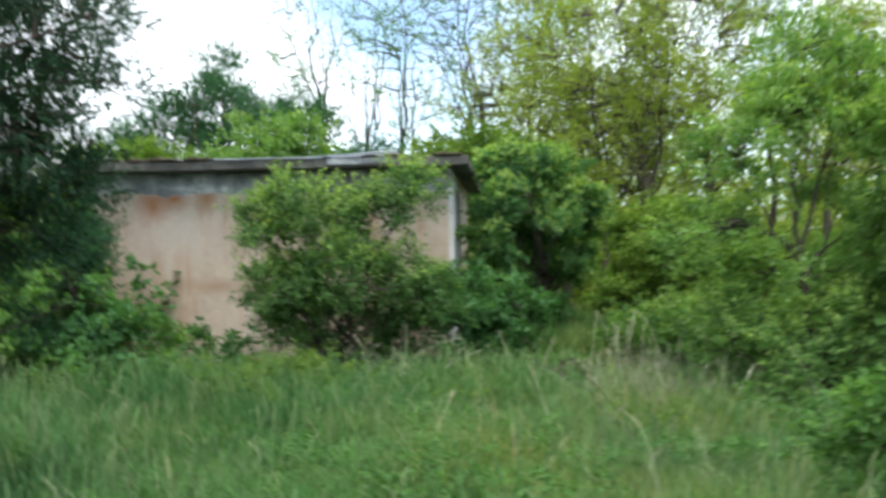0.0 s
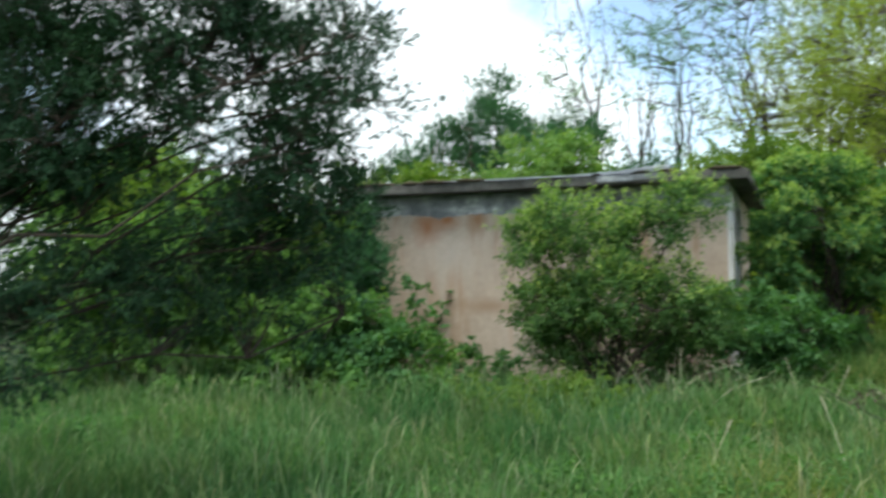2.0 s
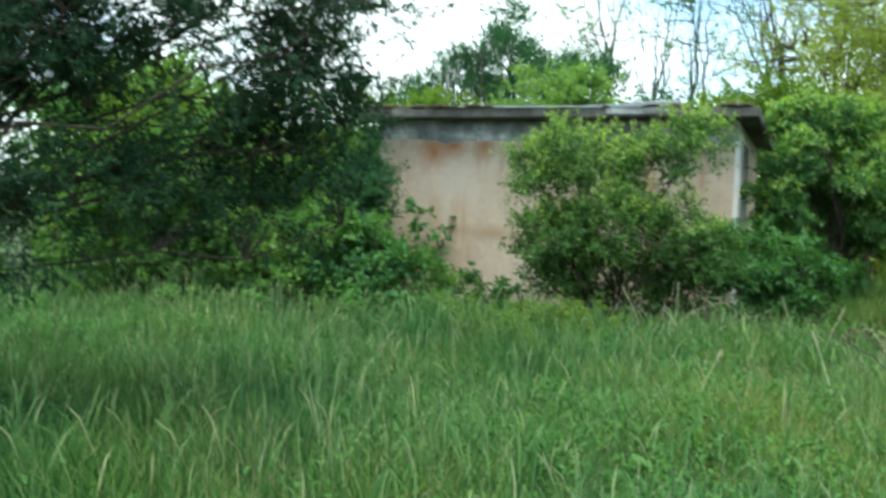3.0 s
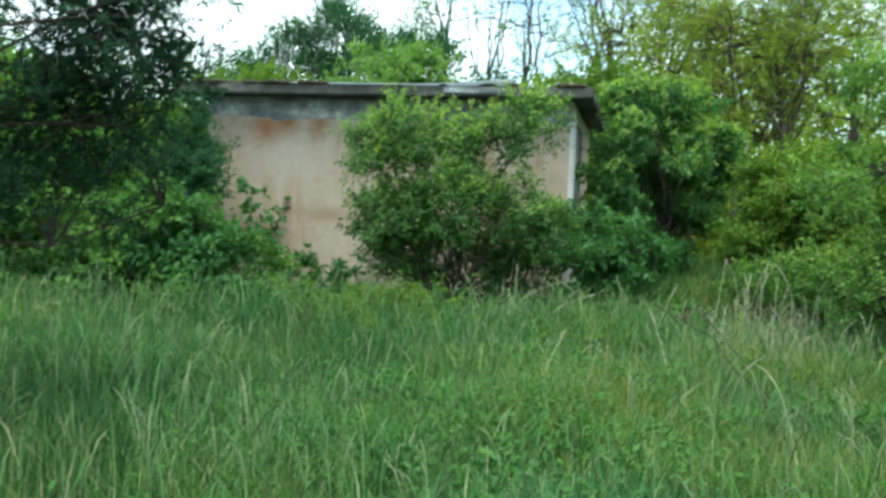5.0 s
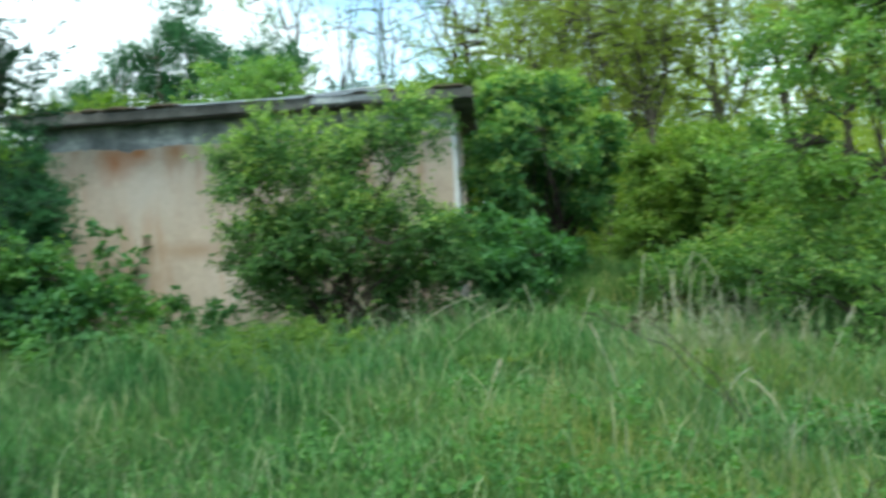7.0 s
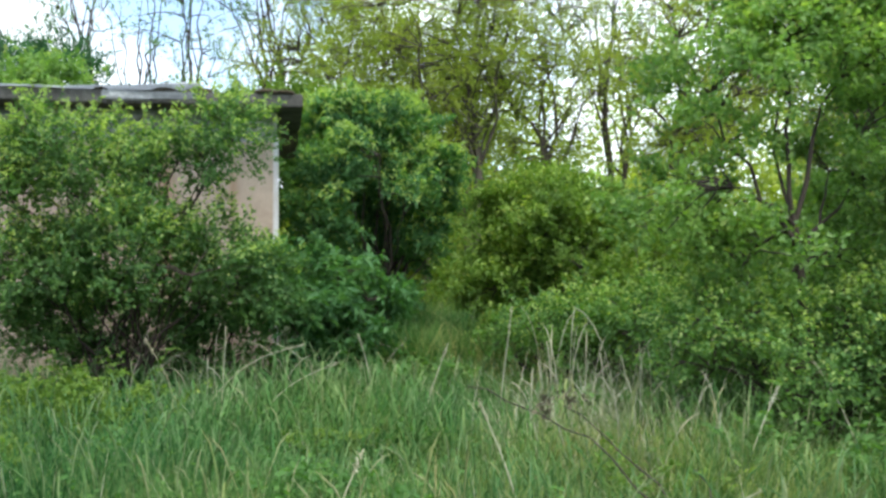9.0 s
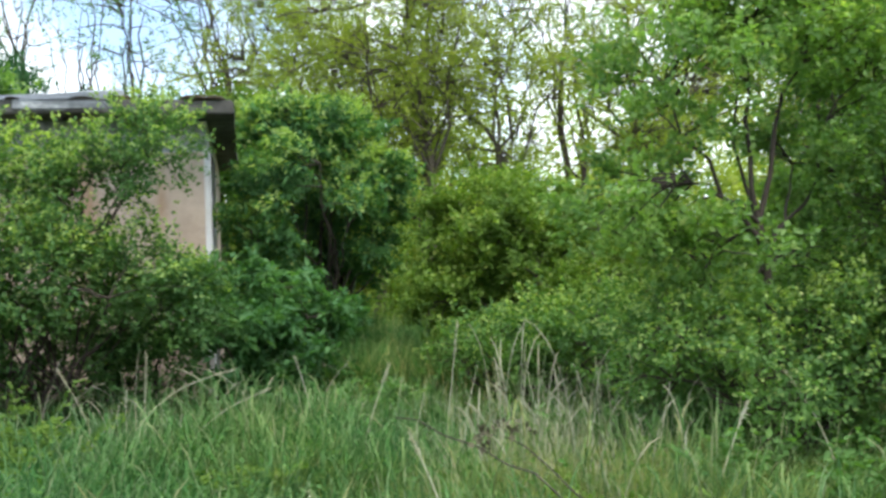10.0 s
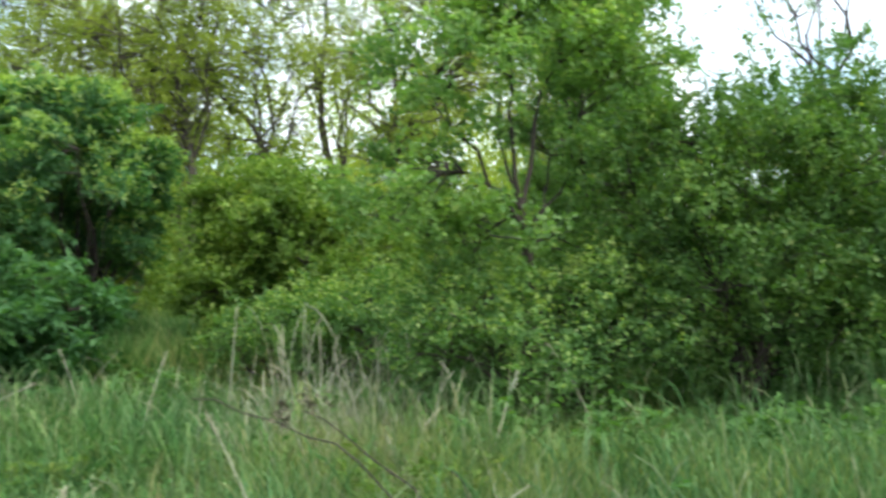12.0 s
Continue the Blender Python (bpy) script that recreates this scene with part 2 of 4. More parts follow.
m, nt, b = mat("felt_sheet", 0.38, 0.15)
c = ramp(nt, noise_fac(nt, 4, 7, 0.65), (0.3, (0.34, 0.37, 0.40)), (0.6, (0.55, 0.58, 0.62)), (0.8, (0.66, 0.68, 0.71)))
nt.links.new(c, b.inputs["Base Color"])
bump(nt, b, noise_fac(nt, 9, 5), 0.5, 0.02)
M_FELT = m

m, nt, b = mat("moss", 1.0)
f = noise_fac(nt, 16, 6, 0.7)
nt.links.new(ramp(nt, f, (0.3, (0.045, 0.035, 0.022)), (0.55, (0.10, 0.075, 0.045)), (0.75, (0.085, 0.105, 0.035))), b.inputs["Base Color"])
bump(nt, b, f, 0.9, 0.03)
M_MOSS = m


# ---- mesh helpers ----
def mesh_np(name, verts, faces, material, smooth=False):
    """A mesh from arrays of corners and of triangles."""
    me = bpy.data.meshes.new(name)
    nv, nf = len(verts), len(faces)
    me.vertices.add(nv)
    me.vertices.foreach_set("co", np.asarray(verts, np.float32).ravel())
    me.loops.add(nf * 3)
    me.loops.foreach_set("vertex_index", np.asarray(faces, np.int32).ravel())
    me.polygons.add(nf)
    me.polygons.foreach_set("loop_start", np.arange(0, nf * 3, 3, dtype=np.int32))
    if smooth:
        me.polygons.foreach_set("use_smooth", np.ones(nf, bool))
    me.update()
    me.materials.append(material)
    return me


def part_np(name, verts, faces, material, parent=None, label="", smooth=False):
    ob = new(name, mesh_np(name, verts, faces, material, smooth))
    ob.parent = parent
    return tagged(ob, label)


def part(name, bm, material, parent=None, label=""):
    me = bpy.data.meshes.new(name)
    bm.to_mesh(me)
    bm.free()
    me.materials.append(material)
    ob = new(name, me)
    ob.parent = parent
    return tagged(ob, label)


def box(x0, x1, y0, y1, z0, z1, bevel=0.0, rough=0.0, cuts=0, seed=0):
    bm = bmesh.new()
    bmesh.ops.create_cube(bm, size=1)
    bmesh.ops.scale(bm, vec=(x1 - x0, y1 - y0, z1 - z0), verts=bm.verts)
    bmesh.ops.translate(bm, vec=((x0 + x1) / 2, (y0 + y1) / 2, (z0 + z1) / 2), verts=bm.verts)
    if bevel:
        bmesh.ops.bevel(bm, geom=bm.edges[:], offset=bevel, segments=2, affect="EDGES")
    if cuts:
        bmesh.ops.subdivide_edges(bm, edges=[e for e in bm.edges if e.calc_length() > 0.5], cuts=cuts, use_grid_fill=True)
    if rough:
        for v in bm.verts:
            v.co += noise.noise_vector(v.co * 2.1 + Vector((seed, 0, 0))) * rough + noise.noise_vector(v.co * 9 + Vector((seed, 3, 0))) * rough * 0.4
    return bm


def unit(a):
    return a / np.maximum(np.linalg.norm(a, axis=-1, keepdims=True), 1e-9)


def tubes(lines, sides=5):
    """Tapered tubes along lines of (points, radii), as corners and triangles."""
    V, F, n0 = [], [], 0
    ang = np.linspace(0, 2 * np.pi, sides, endpoint=False)
    ring = np.arange(sides)
    for pts, rad in lines:
        pts, rad = np.asarray(pts, float), np.asarray(rad, float)
        d = unit(np.gradient(pts, axis=0))
        ref = np.where(np.abs(d[:, 2:3]) > 0.9, [[1.0, 0, 0]], [[0, 0, 1.0]])
        u = unit(np.cross(d, ref))
        w = np.cross(d, u)
        v = pts[:, None] + rad[:, None, None] * (np.cos(ang)[None, :, None] * u[:, None] + np.sin(ang)[None, :, None] * w[:, None])
        V.append(v.reshape(-1, 3))
        for k in range(len(pts) - 1):
            a = n0 + k * sides + ring
            b_ = n0 + k * sides + (ring + 1) % sides
            F.append(np.stack([a, b_, b_ + sides], 1))
            F.append(np.stack([a, b_ + sides, a + sides], 1))
        n0 += len(pts) * sides
    return np.concatenate(V), np.concatenate(F)


def leaf_cards(rng, P, D, length, width, fold=0.25, up=0.6, facing=None, plain=False):
    """Folded, pointed leaves (plain: narrow unfolded ones) at P, growing along D, turned to the sky or to their own facing."""
    n = len(P)
    D = unit(D)
    N = rng.normal(size=(n, 3)) * 0.5 + (np.array([0, -0.25, up]) if facing is None else facing)
    S = unit(np.cross(D, N))
    N = np.cross(S, D)
    L = (length * rng.uniform(0.65, 1.3, n))[:, None]
    W = (width * rng.uniform(0.7, 1.25, n))[:, None]
    if plain:
        V = np.stack([P - S * W * 0.5, P + S * W * 0.5 + D * L * 0.15, P + D * L], 1).reshape(-1, 3)
        return V, np.arange(n * 3).reshape(-1, 3)
    mid = P + D * L * 0.45
    V = np.stack([P, mid + S * W * 0.5 + N * W * fold, P + D * L - N * L * 0.12, mid - S * W * 0.5 + N * W * fold], 1).reshape(-1, 3)
    i = np.arange(n)[:, None] * 4
    F = np.concatenate([i + np.array([[0, 1, 2]]), i + np.array([[0, 2, 3]])])
    return V, F


def bend(rng, a, b_, n, wob, rise=0.0):
    """A crooked line from a to b."""
    t = np.linspace(0, 1, n)[:, None]
    p = a + (b_ - a) * t
    w = rng.normal(size=(n, 3)) * wob * np.linalg.norm(b_ - a)
    w = np.cumsum(w, 0) * 0.5
    w -= w[0] + (w[-1] - w[0]) * t
    p = p + w
    p[:, 2] += rise * np.sin(np.pi * t[:, 0]) * np.linalg.norm(b_ - a)
    return p


def plant(name, base, lumps, leaf, bark, seed, label, category, group="", limbs=3, trunk_r=0.04, fork=0.25,
          clumps=40, sprays=9, leaves=10, size=(0.06, 0.035), clump_r=0.28, spray=0.22, shell=0.55, droop=0.0, up=0.6, twig_r=0.004, lean=(0, 0), leafdir=0.9, stems=1, stem_spread=0.15, tips=None, tip_share=0.25, mound=None, limb_r=(0.35, 0.7), stray=0.12, facing=0.6, plain=False):
    """A shrub or tree: trunk, limbs that reach into its lumps (x, y, z, rx, ry, rz from the base), twigs, and single leaves on sprays, gathered in mounds with hollows between them."""
    rng = np.random.default_rng(seed)
    thing = new(name)
    thing.location = base
    tagged(thing, label, category, group)
    lumps = [np.array(l, float) for l in lumps]
    top = max(l[2] for l in lumps)
    trunk_lines, limb_lines, nodes = [], [], []
    for s in range(stems):
        foot = np.array([rng.normal() * stem_spread * (stems > 1), rng.normal() * stem_spread * (stems > 1), -0.08])
        crotch = np.array([lean[0] + rng.normal() * stem_spread, lean[1] + rng.normal() * stem_spread, top * fork * rng.uniform(0.8, 1.2)])
        tl = bend(rng, foot, crotch, 6, 0.05)
        trunk_lines.append((tl, np.linspace(trunk_r * 1.25, trunk_r * 0.8, 6)))
        for l in lumps[s::stems] if stems <= len(lumps) else lumps:
            for k in range(limbs):
                end = l[:3] + rng.uniform(-0.6, 0.75, 3) * l[3:]
                start = tl[-1 - int(rng.integers(0, 2))]
                ln = bend(rng, start, end, 8, 0.07, 0.06)
                r = trunk_r * rng.uniform(*limb_r)
                limb_lines.append((ln, np.linspace(r, 0.006, 8)))
                nodes.append(ln[2:])
    nodes = np.concatenate(nodes)
    heap, outs, size_h = [], [], []
    for l in lumps:
        m_r = mound or 0.45 * float(l[3:].mean())
        for k in range(int(np.clip(1.5 * (l[3] * l[4] + l[3] * l[5] + l[4] * l[5]) / m_r ** 2, 3, 44))):
            d = unit(rng.normal(size=3) + np.array([0, 0, 0.2]))
            heap.append(l[:3] + d * l[3:] * rng.uniform(shell, 0.95) * 0.8)
            outs.append(d)
            size_h.append(m_r * rng.uniform(0.65, 1.3))
    heap, outs, size_h = np.array(heap), np.array(outs), np.array(size_h)
    pick = rng.choice(len(heap), clumps, p=size_h ** 2 / (size_h ** 2).sum())
    faces_out = unit(rng.normal(size=(clumps, 3)) + outs[pick] * 0.7 + np.array([0, 0, 0.5]))
    centres = heap[pick] + faces_out * size_h[pick, None] * rng.uniform(0.6, 1.05, (clumps, 1)) * np.array([1, 1, 0.8])
    centres += outs[pick] * (rng.random((clumps, 1)) < stray) * rng.uniform(0.4, 1.6, (clumps, 1)) * clump_r
    centres[:, 2] = np.maximum(centres[:, 2], 0.12)
    twig_lines, P, D, N, U = [], [], [], [], []
    for c, way in zip(centres, faces_out):
        dist = np.linalg.norm(nodes - c, axis=1) + np.maximum(nodes[:, 2] - c[2], 0) * 0.8
        a = nodes[dist.argmin()]
        twig_lines.append((bend(rng, a, c, 5, 0.08, 0.04), np.linspace(twig_r * 2.4, twig_r, 5)))
        out = unit(way * 0.7 + unit(c - a) * 0.5 + np.array([0, 0, -droop]) * 0.5)
        k = max(3, int(sprays * rng.uniform(0.6, 1.4)))
        heads = c + rng.normal(size=(k, 3)) * clump_r * np.array([1, 1, 0.6])
        ways = unit(out + rng.normal(size=(k, 3)) * 0.6 + np.array([0, 0, 0.25 - droop]))
        for h, w in list(zip(heads, ways))[: max(1, k // 5)]:
            twig_lines.append((np.stack([c, (c + h) / 2 + rng.normal(size=3) * 0.02, h + w * spray]), np.array([twig_r, twig_r * 0.8, twig_r * 0.4])))
        u = rng.random((k, leaves, 1)) ** 0.8
        P.append((heads[:, None] + ways[:, None] * u * spray + rng.normal(size=(k, leaves, 3)) * size[1] * 0.5).reshape(-1, 3))
        D.append((ways[:, None] * 0.5 + rng.normal(size=(k, leaves, 3)) * leafdir + np.array([0, 0, -droop])).reshape(-1, 3))
        N.append(np.tile(way * facing + np.array([0, 0, up]), (k * leaves, 1)))
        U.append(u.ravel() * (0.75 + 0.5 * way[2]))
    P, D, N, U = np.concatenate(P), np.concatenate(D), np.concatenate(N), np.concatenate(U)
    ok = P[:, 2] > 0.03
    P, D, N, U = P[ok], D[ok], N[ok], U[ok]
    for j, t_l in enumerate(trunk_lines):
        v, f_ = tubes([t_l], 8)
        part_np("trunk" if stems == 1 else "stem", v, f_, bark, thing, smooth=True)
    for l_l in limb_lines:
        v, f_ = tubes([l_l], 5)
        part_np("limb", v, f_, bark, thing, smooth=True)
    v, f_ = tubes(twig_lines, 3)
    tagged(part_np("twig_growth", v, f_, bark, thing), kind="stuff")
    if tips:
        # young: the paler leaves, more of them high up and on upward-facing sprays
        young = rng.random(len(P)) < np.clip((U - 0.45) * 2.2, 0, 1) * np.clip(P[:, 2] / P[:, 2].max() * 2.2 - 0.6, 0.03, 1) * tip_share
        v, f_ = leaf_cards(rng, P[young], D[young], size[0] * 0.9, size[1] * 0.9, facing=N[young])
        part_np("tip_growth", v, f_, tips, thing, "yellow-green leaves towards the upper spray ends")
        P, D, N = P[~young], D[~young], N[~young]
    v, f_ = leaf_cards(rng, P, D, size[0], size[1], facing=N, plain=plain)
    part_np("crown", v, f_, leaf, thing)
    return thing


# ---- ground ----
gn = 140
gx = np.sign(np.linspace(-1, 1, gn)) * np.abs(np.linspace(-1, 1, gn)) ** 4 * 900
gxx, gyy = np.meshgrid(gx, gx - 4, indexing="ij")
gz = 0.05 * np.sin(gxx * 0.7 + 1) * np.sin(gyy * 0.55) * np.exp(-(gxx ** 2 + gyy ** 2) / 900) - 0.03
gi = np.arange(gn * gn).reshape(gn, gn)
gf = np.concatenate([np.stack([gi[:-1, :-1], gi[1:, :-1], gi[1:, 1:]], -1).reshape(-1, 3), np.stack([gi[:-1, :-1], gi[1:, 1:], gi[:-1, 1:]], -1).reshape(-1, 3)])
ground = part_np("ground", np.stack([gxx, gyy, gz], -1).reshape(-1, 3), gf, M_SOIL, smooth=True)
tagged(ground, "uneven dark soil under the tall meadow", "ground", kind="structure")


# ---- hut ----
HL, HD, HH, TH = -5.25, 4.55, 2.9, 0.14      # left end, depth, soffit height, wall thickness
hut = new("hut")
tagged(hut, "abandoned low hut with peeling pink render and flat concrete roof", "hut")


def wall_top(x):
    """The ragged upper edge of the pink render."""
    return 2.585 + 0.05 * noise.noise((x * 1.3, 0, 0)) + 0.035 * noise.noise((x * 5.1, 3, 0)) + 0.03 * noise.noise((x * 14, 7, 0))


def render_coat(name, width, x_of, parent, lo=-0.1, top=wall_top):
    """A coat of render 18 mm thick with a ragged upper edge; x_of(u, proud) gives the plan."""
    bm = bmesh.new()
    n = int(width / 0.05)
    rows_ = []
    for k in range(n + 1):
        u = width * k / n
        z1 = top(u)
        front = [bm.verts.new((*x_of(u, 0.018 + 0.004 * noise.noise((u * 2, z, 1))), z)) for z in np.linspace(lo, z1, 9)]
        back = bm.verts.new((*x_of(u, 0.0), z1 + 0.01))
        rows_.append(front + [back])
    for p, q in zip(rows_, rows_[1:]):
        for k in range(len(p) - 1):
            bm.faces.new((p[k], q[k], q[k + 1], p[k + 1]))
    bmesh.ops.recalc_face_normals(bm, faces=bm.faces[:])
    return part(name, bm, M_RENDER, parent, "blotchy weathered pink lime render")


front = part("front_wall", box(HL, 0, 0, TH, -0.1, HH - 0.004), M_BEAM, hut, "bare grey concrete under the eaves, algae-streaked")
part("back_wall", box(HL, 0, HD - TH, HD, -0.1, HH - 0.004), M_RENDER, hut)
part("left_wall", box(HL, HL + TH, TH, HD - TH, -0.1, HH - 0.004), M_RENDER, hut)
DY0, DY1, DZ = 0.55, 2.05, 2.72
right = part("right_wall", box(-TH, 0, TH, DY0, -0.1, HH - 0.004), M_WHITE, hut, "whitewashed end wall, flaking at the corner")
part("right_wall", box(-TH, 0, DY1, HD - TH, -0.1, HH - 0.004), M_RENDER, hut)
part("lintel", box(-TH, 0, DY0, DY1, DZ, HH - 0.004), M_WHITE, hut)
render_coat("front_render", -HL - 0.03, lambda u, p: (HL + u, -p), hut, top=lambda u: wall_top(u))
part("corner_pilaster", box(-0.045, 0.022, -0.024, 0.30, -0.1, 2.62, 0.012), M_WHITE, hut, "pale whitewashed corner strip")
part("interior_floor", box(HL + TH, -TH, TH, HD - TH, -0.1, 0.02), M_SLAB, hut)
roof = part("roof_slab", box(HL - 0.3, 0.27, -0.42, HD + 0.4, HH, HH + 0.135, 0.014, 0.014, 12, 2), M_SLAB, hut, "dark lichen-stained flat concrete roof slab")
# roofing felt curled up along the front edge
bm = bmesh.new()
rows_ = []
for i in range(60):
    u = i / 59
    x = -3.95 + u * 3.2
    lift = 0.006 + 0.075 * max(0, (u - 0.55) / 0.45) ** 1.3 + 0.012 * noise.noise((x * 1.7, 5, 0))
    rows_.append([bm.verts.new((x, y, HH + 0.142 + lift * k + 0.004 * noise.noise((x * 5, y * 6, 0)))) for y, k in ((-0.475 - 0.01 * noise.noise((x * 3, 0, 0)), 0.75), (-0.44, 1.0), (-0.25, 1.0), (0.1, 0.6), (0.5, 0.12))])
for p, q in zip(rows_, rows_[1:]):
    for k in range(4):
        bm.faces.new((p[k], q[k], q[k + 1], p[k + 1]))
bmesh.ops.solidify(bm, geom=bm.faces[:], thickness=0.02)
part("felt_sheet", bm, M_FELT, hut, "curled grey roofing felt along the roof edge")
part("felt_backing", box(-1.7, -0.78, -0.436, -0.2, HH + 0.035, HH + 0.13, 0.012, 0.012, 6, 9), M_BEAM, hut, "patched slab edge with lime bloom")
# moss cushions along the roof edge
rng_m = random.Random(4)
moss_mesh = []
for k in range(3):
    bm = bmesh.new()
    bmesh.ops.create_icosphere(bm, subdivisions=2, radius=1)
    for v in bm.verts:
        v.co += noise.noise_vector(v.co * 2.3 + Vector((k * 7, 0, 0))) * 0.35
    me = bpy.data.meshes.new("moss_cushion")
    bm.to_mesh(me)
    bm.free()
    me.materials.append(M_MOSS)
    moss_mesh.append(me)
for k in range(60):
    x = rng_m.uniform(HL - 0.28, -3.6) if k < 46 else rng_m.uniform(-3.6, 0.2)
    r = rng_m.uniform(0.03, 0.075)
    ob = new("moss_cushion", moss_mesh[k % 3])
    ob.parent = hut
    ob.matrix_basis = Matrix.Translation((x, -0.37 + rng_m.uniform(-0.04, 0.35), HH + 0.15)) @ Matrix.Diagonal((r * 1.9, r * 1.2, r * 0.5, 1))
# double door with glazed upper lights in the end wall
door = new("door")
door.parent = hut
tagged(door, "pale blue door with dark glazed upper lights")
for nm, bx in (("frame", (-0.10, 0.015, DY0, DY0 + 0.06, 0.0, DZ)), ("frame", (-0.10, 0.015, DY1 - 0.06, DY1, 0.0, DZ)), ("frame", (-0.10, 0.015, DY0 + 0.06, DY1 - 0.06, DZ - 0.06, DZ)),
               ("frame", (-0.10, 0.010, DY0 + 0.06, DY1 - 0.06, 1.98, 2.04))):
    part(nm, box(*bx, 0.006), M_WHITE, door)
mid_y = (DY0 + DY1) / 2
for y0, y1 in ((DY0 + 0.064, mid_y - 0.003), (mid_y + 0.003, DY1 - 0.064)):
    part("leaf", box(-0.07, -0.025, y0, y1, 0.03, 1.975, 0.006), M_BLUE, door, "flaking pale blue door leaf")
    part("pane", box(-0.055, -0.049, y0, y1, 2.045, DZ - 0.064), M_GLASS, door)
part("mullion", box(-0.08, -0.01, mid_y - 0.025, mid_y + 0.025, 2.042, DZ - 0.062, 0.004), M_WHITE, door)

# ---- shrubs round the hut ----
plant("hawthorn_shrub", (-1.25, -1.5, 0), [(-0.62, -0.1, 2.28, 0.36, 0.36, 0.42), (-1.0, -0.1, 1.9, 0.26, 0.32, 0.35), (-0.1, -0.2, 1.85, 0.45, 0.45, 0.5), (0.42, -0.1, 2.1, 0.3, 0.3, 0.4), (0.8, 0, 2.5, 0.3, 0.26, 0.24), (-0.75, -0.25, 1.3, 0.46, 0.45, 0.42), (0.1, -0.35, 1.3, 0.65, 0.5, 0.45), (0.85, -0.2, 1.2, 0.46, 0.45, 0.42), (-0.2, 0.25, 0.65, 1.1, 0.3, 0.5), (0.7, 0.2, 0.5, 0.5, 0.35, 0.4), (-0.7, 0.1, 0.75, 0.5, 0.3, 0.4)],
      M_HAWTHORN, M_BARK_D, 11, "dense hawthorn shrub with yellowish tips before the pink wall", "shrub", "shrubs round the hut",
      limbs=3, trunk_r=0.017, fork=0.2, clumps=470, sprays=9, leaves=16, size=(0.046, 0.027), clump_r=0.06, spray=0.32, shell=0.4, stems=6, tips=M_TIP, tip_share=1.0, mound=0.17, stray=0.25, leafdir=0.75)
plant("elder_shrub", (0.3, -0.9, 0), [(0.05, 0, 0.95, 0.4, 0.45, 0.42), (0.5, 0, 0.75, 0.36, 0.4, 0.4), (0.25, -0.1, 0.4, 0.5, 0.4, 0.32)],
      M_ELDER, M_BARK_D, 12, "low elder shrub with drooping dark leaves at the hut corner", "shrub", "shrubs round the hut",
      limbs=3, trunk_r=0.014, clumps=90, sprays=9, leaves=11, size=(0.11, 0.042), clump_r=0.1, spray=0.2, droop=0.3, stems=3, mound=0.2)
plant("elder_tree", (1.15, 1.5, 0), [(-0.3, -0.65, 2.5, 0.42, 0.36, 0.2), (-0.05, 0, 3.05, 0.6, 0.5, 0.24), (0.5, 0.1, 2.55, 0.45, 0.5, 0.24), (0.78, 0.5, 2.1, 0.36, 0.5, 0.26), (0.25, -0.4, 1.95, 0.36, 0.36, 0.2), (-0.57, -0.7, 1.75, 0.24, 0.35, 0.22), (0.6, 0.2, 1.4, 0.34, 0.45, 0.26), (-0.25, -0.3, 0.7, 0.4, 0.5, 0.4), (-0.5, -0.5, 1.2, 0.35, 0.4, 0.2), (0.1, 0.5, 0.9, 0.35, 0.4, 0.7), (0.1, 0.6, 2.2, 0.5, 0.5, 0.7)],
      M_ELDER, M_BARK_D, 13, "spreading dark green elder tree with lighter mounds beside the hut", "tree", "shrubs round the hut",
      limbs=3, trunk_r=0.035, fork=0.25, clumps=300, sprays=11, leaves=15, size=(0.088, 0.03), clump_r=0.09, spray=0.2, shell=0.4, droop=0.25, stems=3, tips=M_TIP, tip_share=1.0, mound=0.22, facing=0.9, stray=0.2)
plant("bramble_shrub", (-5.1, -2.2, 0), [(0.4, 0, 0.75, 0.9, 0.6, 0.65), (-0.7, 0.1, 1.2, 0.8, 0.7, 0.9), (-1.7, 0, 1.5, 0.9, 0.8, 1.0), (1.0, 0.2, 0.5, 0.5, 0.5, 0.45)],
      M_BRAMBLE, M_BARK_D, 14, "broad leafy bramble thicket beside the pink wall", "shrub", "shrubs round the hut",
      limbs=3, trunk_r=0.014, clumps=210, sprays=11, leaves=15, size=(0.07, 0.046), clump_r=0.1, spray=0.2, stems=4, mound=0.32, tips=M_TIP, tip_share=0.2)
plant("bramble_shrub", (-7.2, -2.6, 0), [(0, 0, 1.45, 1.2, 0.9, 1.1), (-1.3, 0.3, 1.25, 1.1, 0.9, 1.0), (0.4, 0.8, 2.1, 1.0, 0.8, 0.8)],
      M_BRAMBLE, M_BARK_D, 15, "high bright green bramble thicket under the juniper", "shrub", "shrubs round the hut",
      limbs=3, trunk_r=0.014, clumps=230, sprays=11, leaves=15, size=(0.07, 0.046), clump_r=0.1, spray=0.22, stems=4, mound=0.36, tips=M_TIP, tip_share=0.2)
plant("juniper_shrub", (-4.95, -0.9, 0), [(0, 0, 2.2, 0.2, 0.22, 0.3), (0.05, 0, 1.8, 0.22, 0.22, 0.3), (-0.12, 0, 1.3, 0.28, 0.25, 0.4), (-0.2, 0, 2.55, 0.18, 0.2, 0.2), (-0.4, 0, 1.9, 0.3, 0.3, 0.6), (0.12, 0, 1.45, 0.2, 0.2, 0.25)],
      M_PINE, M_BARK_D, 31, "slim dark juniper shrub against the end of the pink wall", "shrub", "shrubs round the hut",
      limbs=2, trunk_r=0.014, clumps=150, sprays=12, leaves=18, size=(0.045, 0.015), clump_r=0.08, spray=0.17, stems=2, mound=0.15, stray=0.25, plain=True, leafdir=0.4)
